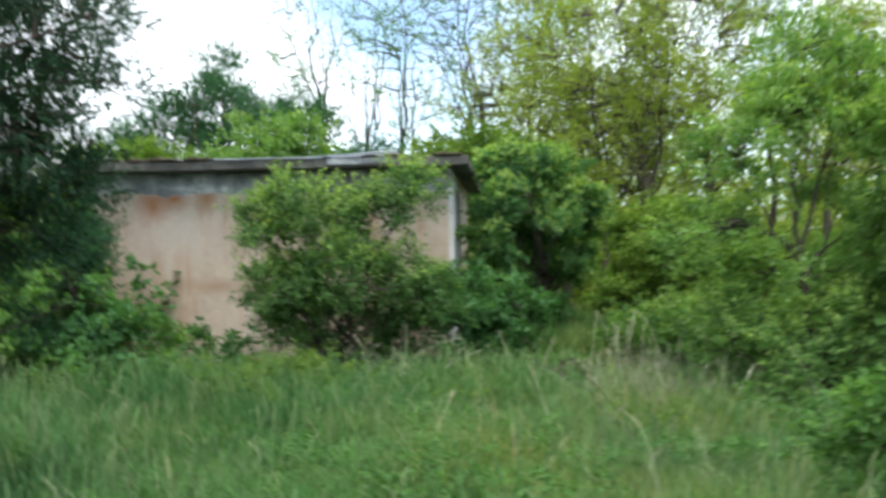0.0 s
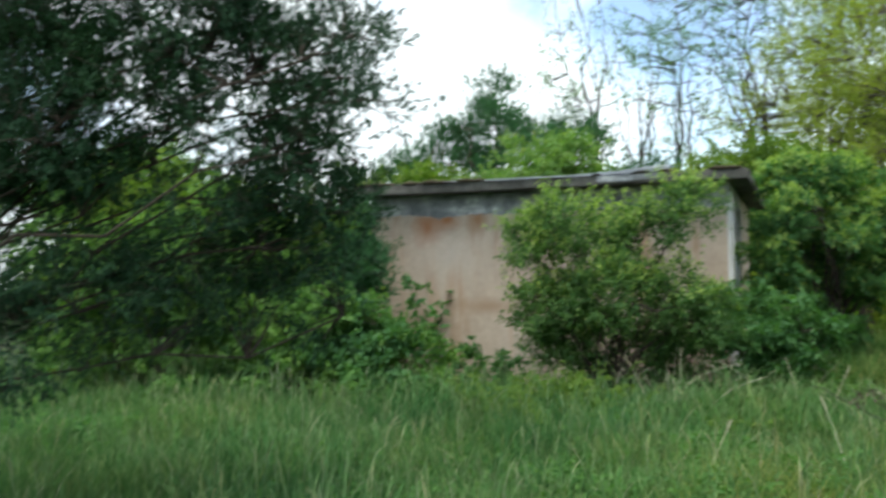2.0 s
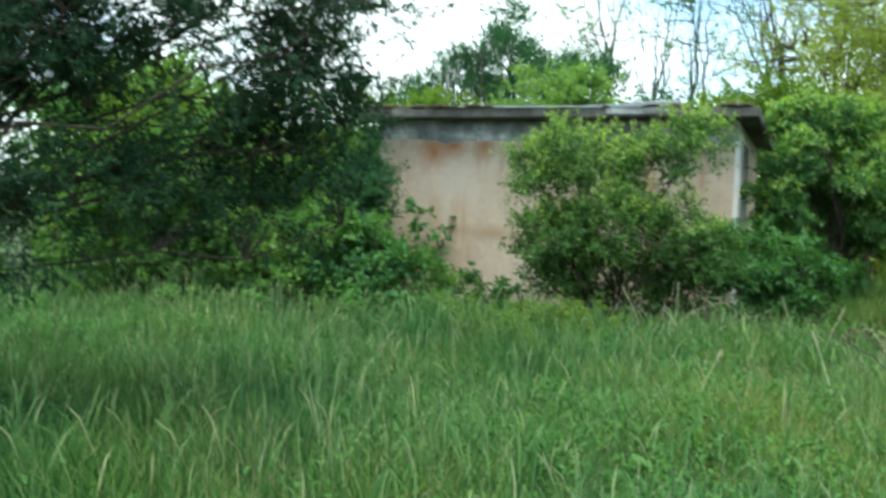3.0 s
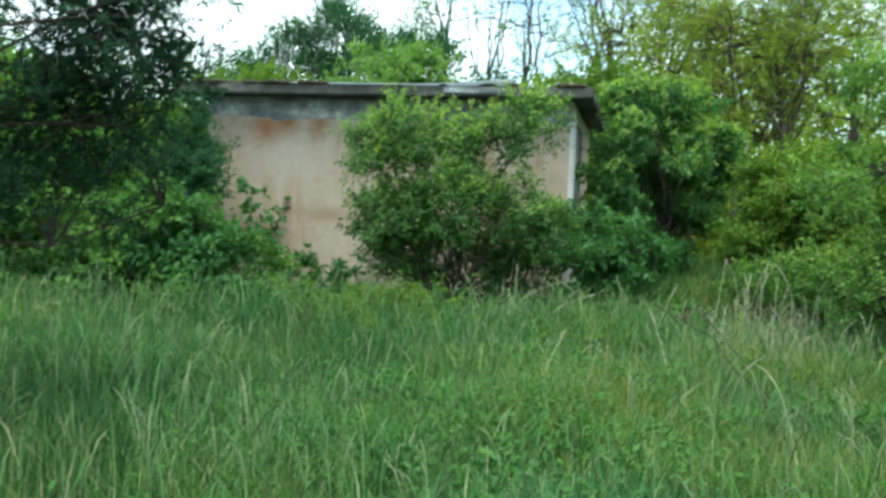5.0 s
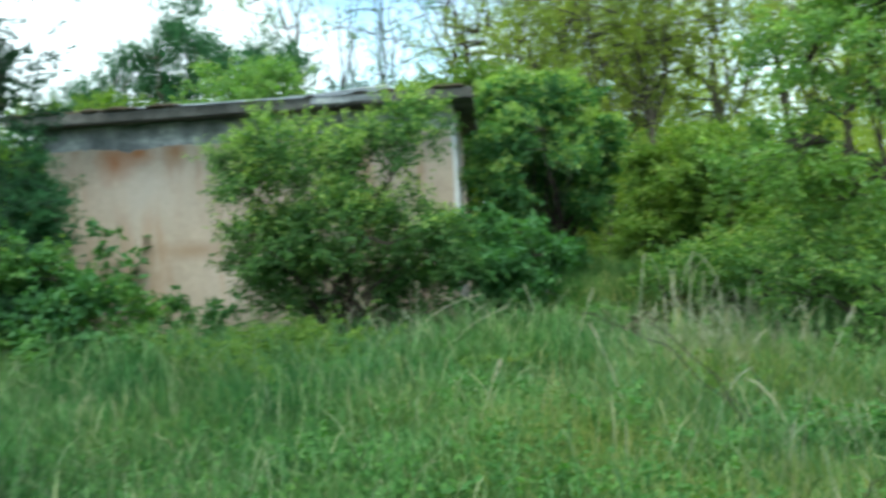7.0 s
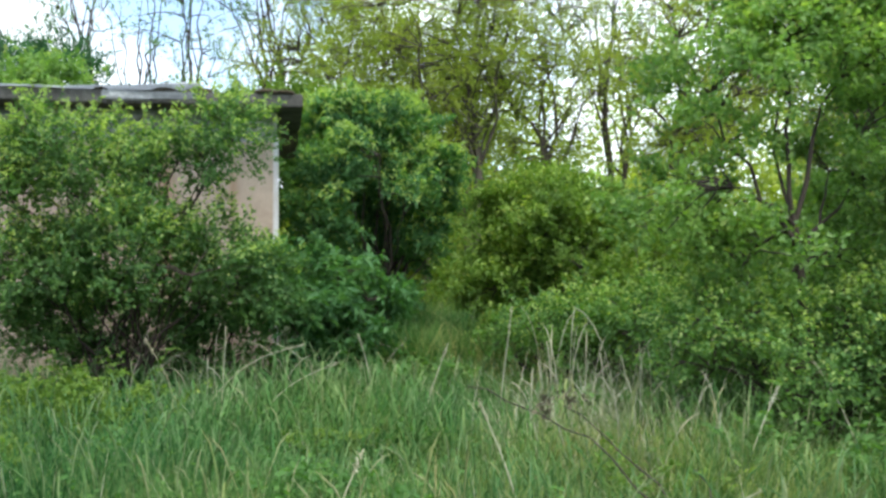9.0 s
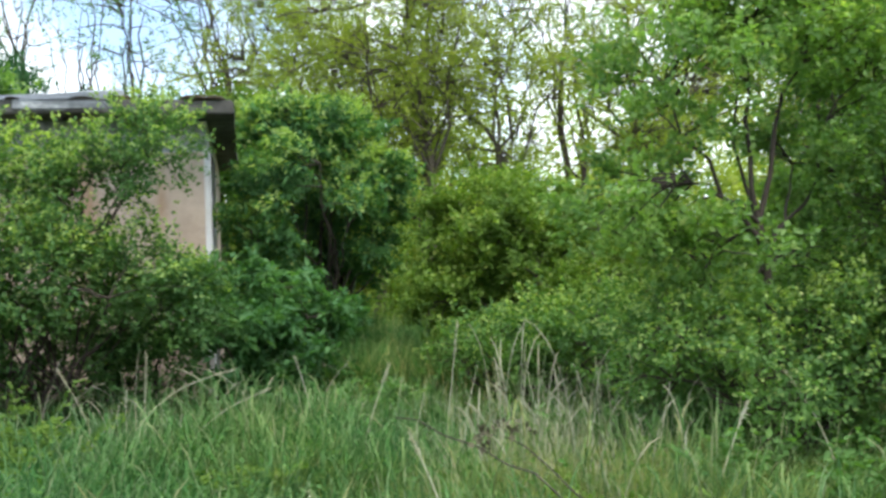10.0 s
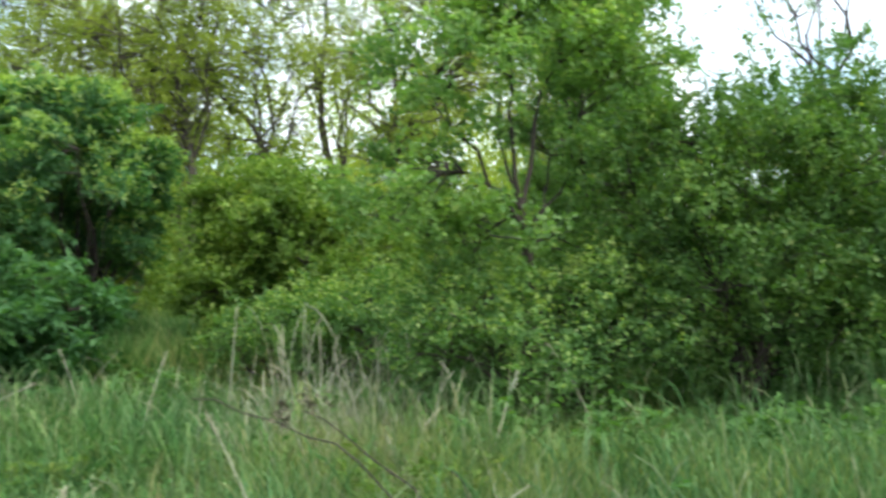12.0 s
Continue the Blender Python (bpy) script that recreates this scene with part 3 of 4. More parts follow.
plant("hornbeam_tree", (0.9, 5.4, 0), [(0, 0, 1.3, 0.9, 0.7, 1.2), (0.6, 0.2, 2.6, 0.9, 0.7, 0.9), (-0.6, 0.3, 2.6, 0.7, 0.6, 0.8)],
      M_BRAMBLE, M_BARK_D, 29, "dense green hornbeam behind the end wall", "tree", "shrubs round the hut", limbs=4, trunk_r=0.05, clumps=170, sprays=11, leaves=11, size=(0.10, 0.06), clump_r=0.2, stems=2)
plant("elder_shrub", (-4.35, -2.3, 0), [(0, 0, 0.75, 0.45, 0.4, 0.45), (-0.6, 0.1, 0.9, 0.5, 0.4, 0.5), (0.4, 0, 0.45, 0.35, 0.3, 0.3)],
      M_ELDER, M_BARK_D, 33, "low broad-leaved elder beside the bramble thicket", "shrub", "shrubs round the hut",
      limbs=3, trunk_r=0.012, clumps=95, sprays=8, leaves=11, size=(0.1, 0.055), clump_r=0.1, spray=0.2, stems=4, mound=0.2, stray=0.25)
plant("young_elm", (-6.4, 0.4, 0), [(0, 0, 1.9, 0.9, 0.7, 0.9), (-1.0, 0, 2.2, 1.0, 0.8, 1.1)],
      M_YELLOW, M_BARK, 16, "yellow-green young elm behind the brambles", "tree", "shrubs round the hut", limbs=4, trunk_r=0.04, clumps=130, sprays=10, leaves=10, size=(0.08, 0.05), stems=2)
plant("hazel_shrub", (3.45, 0.7, 0), [(-0.45, 0, 1.65, 0.75, 0.75, 0.7), (0.5, 0.1, 1.35, 0.8, 0.8, 0.65), (-0.75, -0.1, 0.8, 0.42, 0.5, 0.55), (0.2, -0.5, 0.7, 0.9, 0.6, 0.6), (-0.15, -0.35, 1.35, 0.55, 0.4, 0.4)],
      M_YELLOW, M_BARK_D, 17, "yellowish green hazel shrub at the meadow edge", "shrub", "shrubs at the meadow edge",
      limbs=3, trunk_r=0.016, clumps=280, sprays=11, leaves=16, size=(0.058, 0.038), clump_r=0.1, spray=0.22, stems=4, mound=0.3, tips=M_TIP, tip_share=0.25)
plant("bramble_shrub", (3.3, -1.9, 0), [(0, 0, 0.6, 0.8, 0.5, 0.45), (-0.7, 0.4, 0.45, 0.5, 0.5, 0.4), (0.7, -0.6, 0.75, 0.6, 0.5, 0.55)],
      M_PALE, M_BARK_D, 18, "arching bramble with pale yellow-green leaves at the meadow edge", "shrub", "shrubs at the meadow edge",
      limbs=4, trunk_r=0.012, clumps=120, sprays=9, leaves=14, size=(0.052, 0.034), clump_r=0.1, spray=0.26, stems=4, tips=M_TIP, tip_share=0.7, mound=0.2)
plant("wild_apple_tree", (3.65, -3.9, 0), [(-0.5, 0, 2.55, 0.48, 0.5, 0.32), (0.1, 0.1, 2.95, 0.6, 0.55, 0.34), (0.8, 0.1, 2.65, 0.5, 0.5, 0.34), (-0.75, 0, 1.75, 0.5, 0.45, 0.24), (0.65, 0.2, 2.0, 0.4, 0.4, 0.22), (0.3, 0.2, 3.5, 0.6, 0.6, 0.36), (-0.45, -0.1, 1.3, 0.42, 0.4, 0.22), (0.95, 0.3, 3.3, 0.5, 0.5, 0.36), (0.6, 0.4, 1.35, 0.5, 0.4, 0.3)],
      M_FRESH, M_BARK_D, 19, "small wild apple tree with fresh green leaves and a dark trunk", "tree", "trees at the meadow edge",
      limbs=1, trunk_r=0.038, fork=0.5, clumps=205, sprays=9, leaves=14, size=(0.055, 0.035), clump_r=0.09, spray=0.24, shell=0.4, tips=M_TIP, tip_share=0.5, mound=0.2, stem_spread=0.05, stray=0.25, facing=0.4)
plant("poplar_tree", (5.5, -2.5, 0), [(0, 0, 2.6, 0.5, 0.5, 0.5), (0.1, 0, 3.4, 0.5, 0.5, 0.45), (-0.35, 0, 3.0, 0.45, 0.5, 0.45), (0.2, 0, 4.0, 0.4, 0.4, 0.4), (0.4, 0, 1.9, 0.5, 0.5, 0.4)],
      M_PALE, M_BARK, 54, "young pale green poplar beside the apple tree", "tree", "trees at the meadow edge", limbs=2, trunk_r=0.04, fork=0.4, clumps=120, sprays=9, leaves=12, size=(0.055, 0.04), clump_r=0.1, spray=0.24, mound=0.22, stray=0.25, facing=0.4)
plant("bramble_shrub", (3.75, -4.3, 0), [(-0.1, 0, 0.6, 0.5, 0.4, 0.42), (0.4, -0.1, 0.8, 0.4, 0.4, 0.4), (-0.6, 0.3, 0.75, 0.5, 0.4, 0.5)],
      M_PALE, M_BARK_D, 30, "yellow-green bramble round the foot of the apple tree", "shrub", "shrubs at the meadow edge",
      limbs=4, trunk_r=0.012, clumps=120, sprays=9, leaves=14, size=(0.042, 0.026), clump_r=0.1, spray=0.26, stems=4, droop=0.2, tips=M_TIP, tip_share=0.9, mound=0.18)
plant("bramble_shrub", (2.98, -8.1, 0), [(0, 0, 0.45, 0.26, 0.35, 0.36), (0.4, 0.1, 0.55, 0.35, 0.35, 0.4)],
      M_BRAMBLE, M_BARK_D, 34, "low green bramble standing alone in the meadow", "shrub", "shrubs at the meadow edge",
      limbs=3, trunk_r=0.01, clumps=60, sprays=9, leaves=12, size=(0.055, 0.036), clump_r=0.09, spray=0.18, stems=3, mound=0.17)
plant("blackthorn_shrub", (4.9, -4.9, 0), [(0, 0, 1.2, 0.8, 0.7, 1.1), (-0.3, 0.5, 1.7, 0.6, 0.6, 0.7), (0.6, -0.5, 1.4, 0.8, 0.8, 1.0)],
      M_SHRUB, M_BARK_D, 20, "dark dense blackthorn shrub at the meadow edge", "shrub", "shrubs at the meadow edge",
      limbs=3, trunk_r=0.016, clumps=230, sprays=11, leaves=17, size=(0.045, 0.028), clump_r=0.1, spray=0.22, stems=4, tips=M_YELLOW, tip_share=0.3, mound=0.24)
plant("blackthorn_shrub", (6.1, -4.5, 0), [(0, 0, 1.0, 0.9, 0.9, 1.0), (0.2, 0.2, 2.1, 0.8, 0.7, 0.8), (0.3, -0.9, 1.0, 0.7, 0.6, 0.9)],
      M_BRAMBLE, M_BARK_D, 21, "bright green blackthorn shrub at the meadow edge", "shrub", "shrubs at the meadow edge",
      limbs=3, trunk_r=0.016, clumps=170, sprays=11, leaves=16, size=(0.05, 0.032), clump_r=0.1, spray=0.2, stems=3, mound=0.24)
plant("hazel_shrub", (5.6, -1.6, 0), [(0, 0, 1.2, 1.1, 0.9, 1.1), (0.9, 0.5, 1.9, 0.9, 0.9, 1.2)],
      M_FRESH, M_BARK_D, 22, "tall green hazel shrub behind the apple tree", "shrub", "shrubs at the meadow edge",
      limbs=3, trunk_r=0.016, clumps=200, sprays=10, leaves=15, size=(0.062, 0.04), clump_r=0.1, spray=0.22, stems=3, mound=0.28)

# ---- juniper ----
plant("juniper_tree", (-4.1, -9.75, 0), [(2.1, 0.87, 2.7, 0.4, 0.4, 0.65), (1.95, 0.8, 2.2, 0.45, 0.45, 0.5), (2.1, 0.85, 3.3, 0.4, 0.45, 0.5), (2.65, 1.1, 2.8, 0.28, 0.28, 0.16), (2.4, 1.0, 2.35, 0.28, 0.28, 0.26), (1.25, 0.5, 2.6, 0.5, 0.5, 0.6), (1.0, 0.35, 1.2, 0.45, 0.4, 0.5), (0.6, 0.35, 1.1, 0.5, 0.5, 0.5), (1.4, 0.6, 4.0, 0.8, 0.8, 0.6), (0.2, 0.7, 3.0, 0.8, 0.7, 0.9), (2.15, 1.3, 1.8, 0.28, 0.3, 0.34), (2.88, 0.9, 2.45, 0.12, 0.14, 0.08), (2.75, 0.95, 2.7, 0.18, 0.2, 0.14), (2.55, 1.1, 2.55, 0.22, 0.25, 0.22), (2.45, 1.1, 2.15, 0.2, 0.22, 0.26), (1.75, 0.7, 2.9, 0.35, 0.35, 0.5), (1.05, 0.45, 2.3, 0.5, 0.45, 0.4), (0.75, 0.5, 1.75, 0.45, 0.45, 0.4), (1.45, 0.6, 1.95, 0.35, 0.35, 0.35), (1.3, 0.5, 3.1, 0.6, 0.5, 0.4), (0.5, 0.5, 2.4, 0.5, 0.5, 0.5), (1.6, 0.6, 2.4, 0.4, 0.4, 0.5), (1.9, 0.75, 3.0, 0.4, 0.4, 0.5), (1.5, 0.6, 1.5, 0.3, 0.3, 0.3), (0.9, 0.2, 3.0, 0.5, 0.4, 0.5), (1.5, 0.3, 2.2, 0.38, 0.35, 0.4), (1.0, 0.2, 2.0, 0.4, 0.35, 0.4), (2.5, 1.5, 1.8, 0.17, 0.17, 0.28), (2.5, 1.5, 2.2, 0.2, 0.2, 0.25), (2.42, 1.42, 2.6, 0.22, 0.22, 0.28), (2.35, 1.45, 1.45, 0.2, 0.2, 0.2), (2.05, 1.4, 1.6, 0.34, 0.3, 0.35), (1.6, 1.2, 1.5, 0.4, 0.3, 0.35), (2.25, 1.5, 2.3, 0.28, 0.28, 0.42), (1.9, 1.5, 2.0, 0.32, 0.3, 0.45), (2.0, 1.4, 2.8, 0.28, 0.28, 0.4)],
      M_JUNIPER, M_BARK_D, 23, "tall dark juniper tree with feathery drooping boughs", "tree", "", limbs=1, plain=True, stray=0.3, trunk_r=0.02, fork=0.3,
      clumps=1230, sprays=10, leaves=22, size=(0.032, 0.0105), clump_r=0.07, spray=0.15, shell=0.3, droop=0.1, leafdir=0.28, stems=3, stem_spread=0.1, twig_r=0.003, mound=0.15)

# ---- trees behind the hut ----
plant("pine_tree", (-6.6, 10.5, 0), [(0, 0, 6.5, 0.3, 0.3, 0.7), (-0.1, 0, 5.7, 0.8, 0.8, 0.8), (-1.1, 0, 5.0, 0.8, 0.9, 0.7), (1.0, 0, 5.1, 0.9, 0.9, 0.8), (-2.2, 0, 4.5, 0.9, 0.9, 0.6), (2.2, 0, 5.1, 0.8, 0.8, 0.7), (0, 0, 4.4, 2.2, 0.8, 0.7)],
      M_PINE, M_BARK, 24, "dark green pine with upright shoots behind the hut", "tree", "trees behind the hut",
      limbs=4, plain=True, trunk_r=0.11, fork=0.5, clumps=290, sprays=10, leaves=12, size=(0.12, 0.032), clump_r=0.15, spray=0.42, droop=-0.35, mound=0.26, stray=0.3, shell=0.3)
plant("maple_tree", (-4.7, 8.2, 0), [(0, 0, 4.0, 1.15, 1.0, 0.75), (1.2, 0, 3.4, 0.9, 0.8, 0.6), (-1.2, 0, 3.4, 0.9, 0.8, 0.6)],
      M_FRESH, M_BARK, 25, "rounded light green maple behind the hut", "tree", "trees behind the hut",
      limbs=4, trunk_r=0.09, clumps=140, sprays=11, leaves=11, size=(0.11, 0.075), clump_r=0.2, spray=0.25)
plant("yew_shrub", (-2.2, 7.4, 0), [(0, 0, 3.2, 1.1, 0.9, 0.8), (1.0, 0.3, 3.5, 0.8, 0.7, 0.5)],
      M_PINE, M_BARK_D, 26, "dark shrub showing above the roof", "shrub", "trees behind the hut", limbs=4, trunk_r=0.05, clumps=90, sprays=11, leaves=12, size=(0.09, 0.04), clump_r=0.22)
plant("young_elm", (-0.7, 6.4, 0), [(0, 0, 3.4, 1.0, 0.8, 0.6), (1.2, 0.2, 3.6, 1.0, 0.8, 0.6)],
      M_YELLOW, M_BARK, 27, "yellow-green young elm above the roof edge", "tree", "trees behind the hut", limbs=4, trunk_r=0.05, clumps=90, sprays=11, leaves=11, size=(0.1, 0.06), clump_r=0.22)
plant("young_elm", (-7.8, 6.0, 0), [(0, 0, 3.0, 1.2, 1.0, 0.9), (-1.5, 0.3, 2.6, 1.2, 1.0, 1.0), (1.0, 0, 3.4, 0.8, 0.7, 0.6)],
      M_YELLOW, M_BARK, 28, "yellow-green young elm near the pine", "tree", "trees behind the hut", limbs=4, trunk_r=0.05, clumps=130, sprays=11, leaves=11, size=(0.11, 0.07), clump_r=0.25)


def locust(base, h, seed, lean=0.3, n=50):
    """A thin, half-bare tree with small leaves along fine upward branches."""
    r = random.Random(seed)
    l = [(lean * 0.6, 0, h * 0.6, h * 0.1, h * 0.1, h * 0.14), (lean, 0, h * 0.9, h * 0.14, h * 0.12, h * 0.14), (lean * 1.6 + r.uniform(-0.5, 0.5), 0.2, h * 0.76, h * 0.12, h * 0.1, h * 0.12), (-h * 0.08, 0, h * 0.74, h * 0.1, h * 0.1, h * 0.14)]
    return plant("locust_tree", base, l, M_PALE, M_BARK_D, seed, "thin half-bare locust tree with sparse small leaves", "tree", "trees behind the hut",
                 limbs=2, trunk_r=0.075, fork=0.5, clumps=int(n * 1.1), sprays=6, leaves=10, size=(0.07, 0.04), clump_r=0.2, spray=0.36, lean=(lean, 0), twig_r=0.008, mound=0.45, limb_r=(0.3, 0.55), plain=True)


locust((-4.2, 12.2, 0), 10.0, 31, -0.2, 34)
locust((-3.0, 15.5, 0), 11.0, 32, -0.6, 30)
locust((-1.75, 12.6, 0), 10.0, 33, -0.5, 55)
locust((-0.75, 12.0, 0), 10.5, 34, 0.2, 55)
locust((-0.1, 12.6, 0), 11.0, 40, 0.3, 70)
locust((2.3, 13.5, 0), 10.5, 36, 0.4, 60)
locust((5.2, 15.0, 0), 11.0, 37, -0.5, 60)
locust((6.6, 9.0, 0), 10.0, 38, 0.2, 60)
locust((8.2, 13.0, 0), 11.0, 35, 0.5, 70)


def oak(base, h, seed, wide=1.0, n=170, fork=3.6):
    """A young oak in yellow-green spring leaf: a dark crooked trunk forking low and a loose crown."""
    r = random.Random(seed)
    l = [(r.uniform(-0.3, 0.3), 0, h * 0.55, 1.1 * wide, 1.0, h * 0.12), (r.uniform(-0.6, 0.6), r.uniform(-0.4, 0.4), h * 0.78, 1.1 * wide, 1.0, h * 0.14),
         (-1.2 * wide, 0.2, h * 0.66, 0.8, 0.8, h * 0.1), (1.2 * wide, -0.2, h * 0.64, 0.8, 0.8, h * 0.1), (r.uniform(-0.5, 0.5), 0, h * 0.93, 0.8 * wide, 0.8, h * 0.1), (r.uniform(-0.8, 0.8), 0.3, h * 0.42, 1.0 * wide, 0.8, h * 0.08)]
    return plant("oak_tree", base, l, M_OAK, M_BARK, seed, "young oak in yellow-green spring leaf with crooked grey limbs", "tree", "oaks behind the hut",
                 limbs=2, trunk_r=0.085, fork=fork / (h * 0.93), clumps=int(n * 1.4), sprays=8, leaves=12, size=(0.06, 0.038), clump_r=0.2, spray=0.34, lean=(r.uniform(-0.3, 0.3), 0), twig_r=0.009, mound=0.32, limb_r=(0.3, 0.55), stray=0.35, facing=0.25, plain=True)


oak((1.3, 10.0, 0), 8.2, 41, 0.9)
oak((2.75, 8.2, 0), 7.6, 42, 0.9, fork=3.4)
oak((3.75, 8.0, 0), 8.0, 51, 0.9, fork=3.3)
oak((4.5, 12.0, 0), 9.0, 43, 1.1)
oak((5.5, 8.2, 0), 8.4, 44, 1.0, fork=4.2)
oak((7.6, 6.6, 0), 7.2, 45, 1.0, 150)
oak((9.6, 9.5, 0), 8.6, 46, 1.1)
oak((12.0, 7.5, 0), 8.0, 47, 1.1, 150)
oak((2.6, 15.5, 0), 10.0, 48, 1.2)
oak((9.0, 3.2, 0), 6.6, 49, 1.0, 130)
locust((10.2, -0.6, 0), 7.0, 50, 0.3, 45)
plant("poplar_tree", (12.5, -3.0, 0), [(0, 0, 3.0, 1.2, 1.0, 1.1), (0.3, 0.8, 2.0, 1.3, 1.2, 1.0)],
      M_PALE, M_BARK, 51, "pale green poplar far beyond the shrubs", "tree", "trees at the meadow edge", limbs=4, trunk_r=0.07, clumps=120, sprays=8, leaves=8, size=(0.1, 0.07), clump_r=0.28)
plant("poplar_tree", (-11.5, 2.0, 0), [(0, 0, 3.4, 1.6, 1.2, 1.2), (1.2, 0.3, 2.2, 1.4, 1.1, 1.1), (-1.5, 0, 2.4, 1.4, 1.1, 1.3)],
      M_BRAMBLE, M_BARK, 52, "green poplar beyond the juniper", "tree", "trees behind the juniper", limbs=4, trunk_r=0.09, clumps=190, sprays=11, leaves=10, size=(0.11, 0.08), clump_r=0.3)
plant("young_elm", (-9.0, -1.2, 0), [(0, 0, 1.5, 1.2, 1.0, 1.2), (0.6, 0.2, 2.6, 0.9, 0.8, 0.8)],
      M_YELLOW, M_BARK, 53, "yellow-green young elm behind the juniper", "tree", "trees behind the juniper", limbs=4, trunk_r=0.05, clumps=150, sprays=10, leaves=10, size=(0.085, 0.06), clump_r=0.24)


def undergrowth(name, seed, n, box6, leaf, size, label, heap=0.55, k=110):
    """A belt of far scrub that nobody could count: mounds of leaves from the ground up."""
    rng = np.random.default_rng(seed)
    x0, x1, y0, y1, z1 = box6
    c = np.stack([rng.uniform(x0, x1, n), rng.uniform(y0, y1, n), np.zeros(n)], 1)
    c[:, 2] = rng.uniform(0.0, 0.9, n) * z1 * (0.78 + 0.24 * np.sin(c[:, 0] * 1.3 + seed) * np.sin(c[:, 1] * 0.9))
    way = unit(rng.normal(size=(n, k, 3)) + np.array([0, -0.2, 0.55]))
    r = heap * rng.uniform(0.6, 1.3, (n, 1, 1)) * rng.uniform(0.6, 1.1, (n, k, 1)) ** 0.7
    P = (c[:, None] + way * r * np.array([1, 1, 0.75]) + rng.normal(size=(n, k, 3)) * 0.05).reshape(-1, 3)
    way = way.reshape(-1, 3)
    ok = P[:, 2] > 0.02
    P, way = P[ok], way[ok]
    v, f_ = leaf_cards(rng, P, rng.normal(size=P.shape), *size, facing=way * 0.8 + np.array([0, 0, 0.6]), plain=True)
    return tagged(part_np(name, v, f_, leaf), label, "undergrowth", kind="stuff")


undergrowth("scrub_belt", 61, 420, (2.6, 15, 5.2, 10.5, 2.7), M_YELLOW, (0.09, 0.055), "belt of yellow-green scrub under the oaks")
undergrowth("scrub_belt", 62, 420, (-14, 18, 15, 21, 5.0), M_OAK, (0.15, 0.1), "far green scrub closing the view", 0.8)
undergrowth("far_woods", 65, 900, (-16, 24, 16, 26, 4.8), M_OAK, (0.23, 0.15), "pale spring woods far behind the oaks", 0.9, 70)
undergrowth("far_woods", 67, 700, (1, 24, 17, 25, 9.5), M_OAK, (0.19, 0.12), "tall pale spring woods far behind the oaks", 0.9, 60)
undergrowth("far_woods", 66, 320, (12, 26, -6, 14, 4.5), M_PALE, (0.16, 0.1), "pale spring woods beyond the meadow edge", 0.8)
undergrowth("scrub_belt", 63, 160, (-14, -6.5, -0.5, 6, 2.2), M_BRAMBLE, (0.1, 0.065), "green scrub behind the juniper")
undergrowth("scrub_belt", 64, 160, (6.5, 15, -7, 3, 1.9), M_BRAMBLE, (0.1, 0.065), "green scrub beyond the blackthorn")


# ---- meadow ----
def blades(rng, P, h, w, lean, drift=(0.0, 0.0)):
    """Grass blades: a foot, a bent middle and a tip."""
    n = len(P)
    a = rng.uniform(0, 2 * np.pi, n)
    side = np.stack([np.cos(a), np.sin(a), 0 * a], 1)
    out = np.stack([-np.sin(a), np.cos(a), 0 * a], 1) * (lean * h * rng.uniform(0.2, 1.4, n))[:, None]
    out[:, 0] += drift[0] * h
    out[:, 1] += drift[1] * h
    up_ = np.zeros((n, 3))
    up_[:, 2] = h
    m1 = P + up_ * 0.55 + out * 0.3
    V = np.stack([P - side * w[:, None] * 0.5, P + side * w[:, None] * 0.5, m1 + side * w[:, None] * 0.42, m1 - side * w[:, None] * 0.42, P + up_ * 0.95 + out], 1).reshape(-1, 3)
    i = np.arange(n)[:, None] * 5
    F = np.concatenate([i + np.array([[0, 1, 2]]), i + np.array([[0, 2, 3]]), i + np.array([[3, 2, 4]])])
    return V, F


def tuft_height(x, y):
    return 0.36 + 0.07 * np.sin(1.9 * x + 0.7) * np.sin(1.6 * y + 0.3) + 0.05 * np.sin(4.3 * x + 1.1 * y) * np.cos(3.7 * y - 0.8 * x)


def meadow(name, seed, n, x0, x1, y0, y1, material, label, hmul=1.0, wid=0.006, lean=0.7, clump=9):
    rng = np.random.default_rng(seed)
    c = np.stack([rng.uniform(x0, x1, n // clump), rng.uniform(y0, y1, n // clump)], 1)
    xy = (c[:, None] + rng.normal(size=(n // clump, clump, 2)) * 0.06).reshape(-1, 2)
    inside = (xy[:, 0] > HL - 0.05) & (xy[:, 0] < 0.05) & (xy[:, 1] > -0.04)
    xy = xy[~inside]
    h = tuft_height(xy[:, 0], xy[:, 1]) * rng.uniform(0.5, 1.35, len(xy)) * hmul
    P = np.concatenate([xy, np.full((len(xy), 1), -0.06)], 1)
    v, f_ = blades(rng, P, h, wid * rng.uniform(0.6, 1.5, len(xy)), lean * np.ones(len(xy)), (0.02, -0.02))
    return tagged(part_np(name, v, f_, material), label, "grass", kind="stuff")


meadow("meadow_grass", 71, 80000, -0.9, 6.5, -11.2, -4.5, M_GRASS, "tall uncut green meadow grass", 1.0, 0.0048, 0.95)
# left side of the meadow: its shade is painted into the blade colour
meadow("shaded_grass", 85, 72000, -7.5, 0.1, -11.2, -4.5, M_GRASS_SHADED, "dense meadow grass, darker green with shade put into its colour", 1.0, 0.0048, 0.95)
meadow("meadow_grass", 72, 30000, 0.6, 8.0, -4.5, 1.5, M_GRASS, "tall meadow grass at the foot of the shrubs", 1.15, 0.0075, 0.85)
meadow("shaded_grass", 86, 38000, -9.0, 1.2, -4.5, 1.5, M_GRASS_SHADED, "grass at the foot of the hut shrubs, shade put into its colour", 1.15, 0.0075, 0.85)
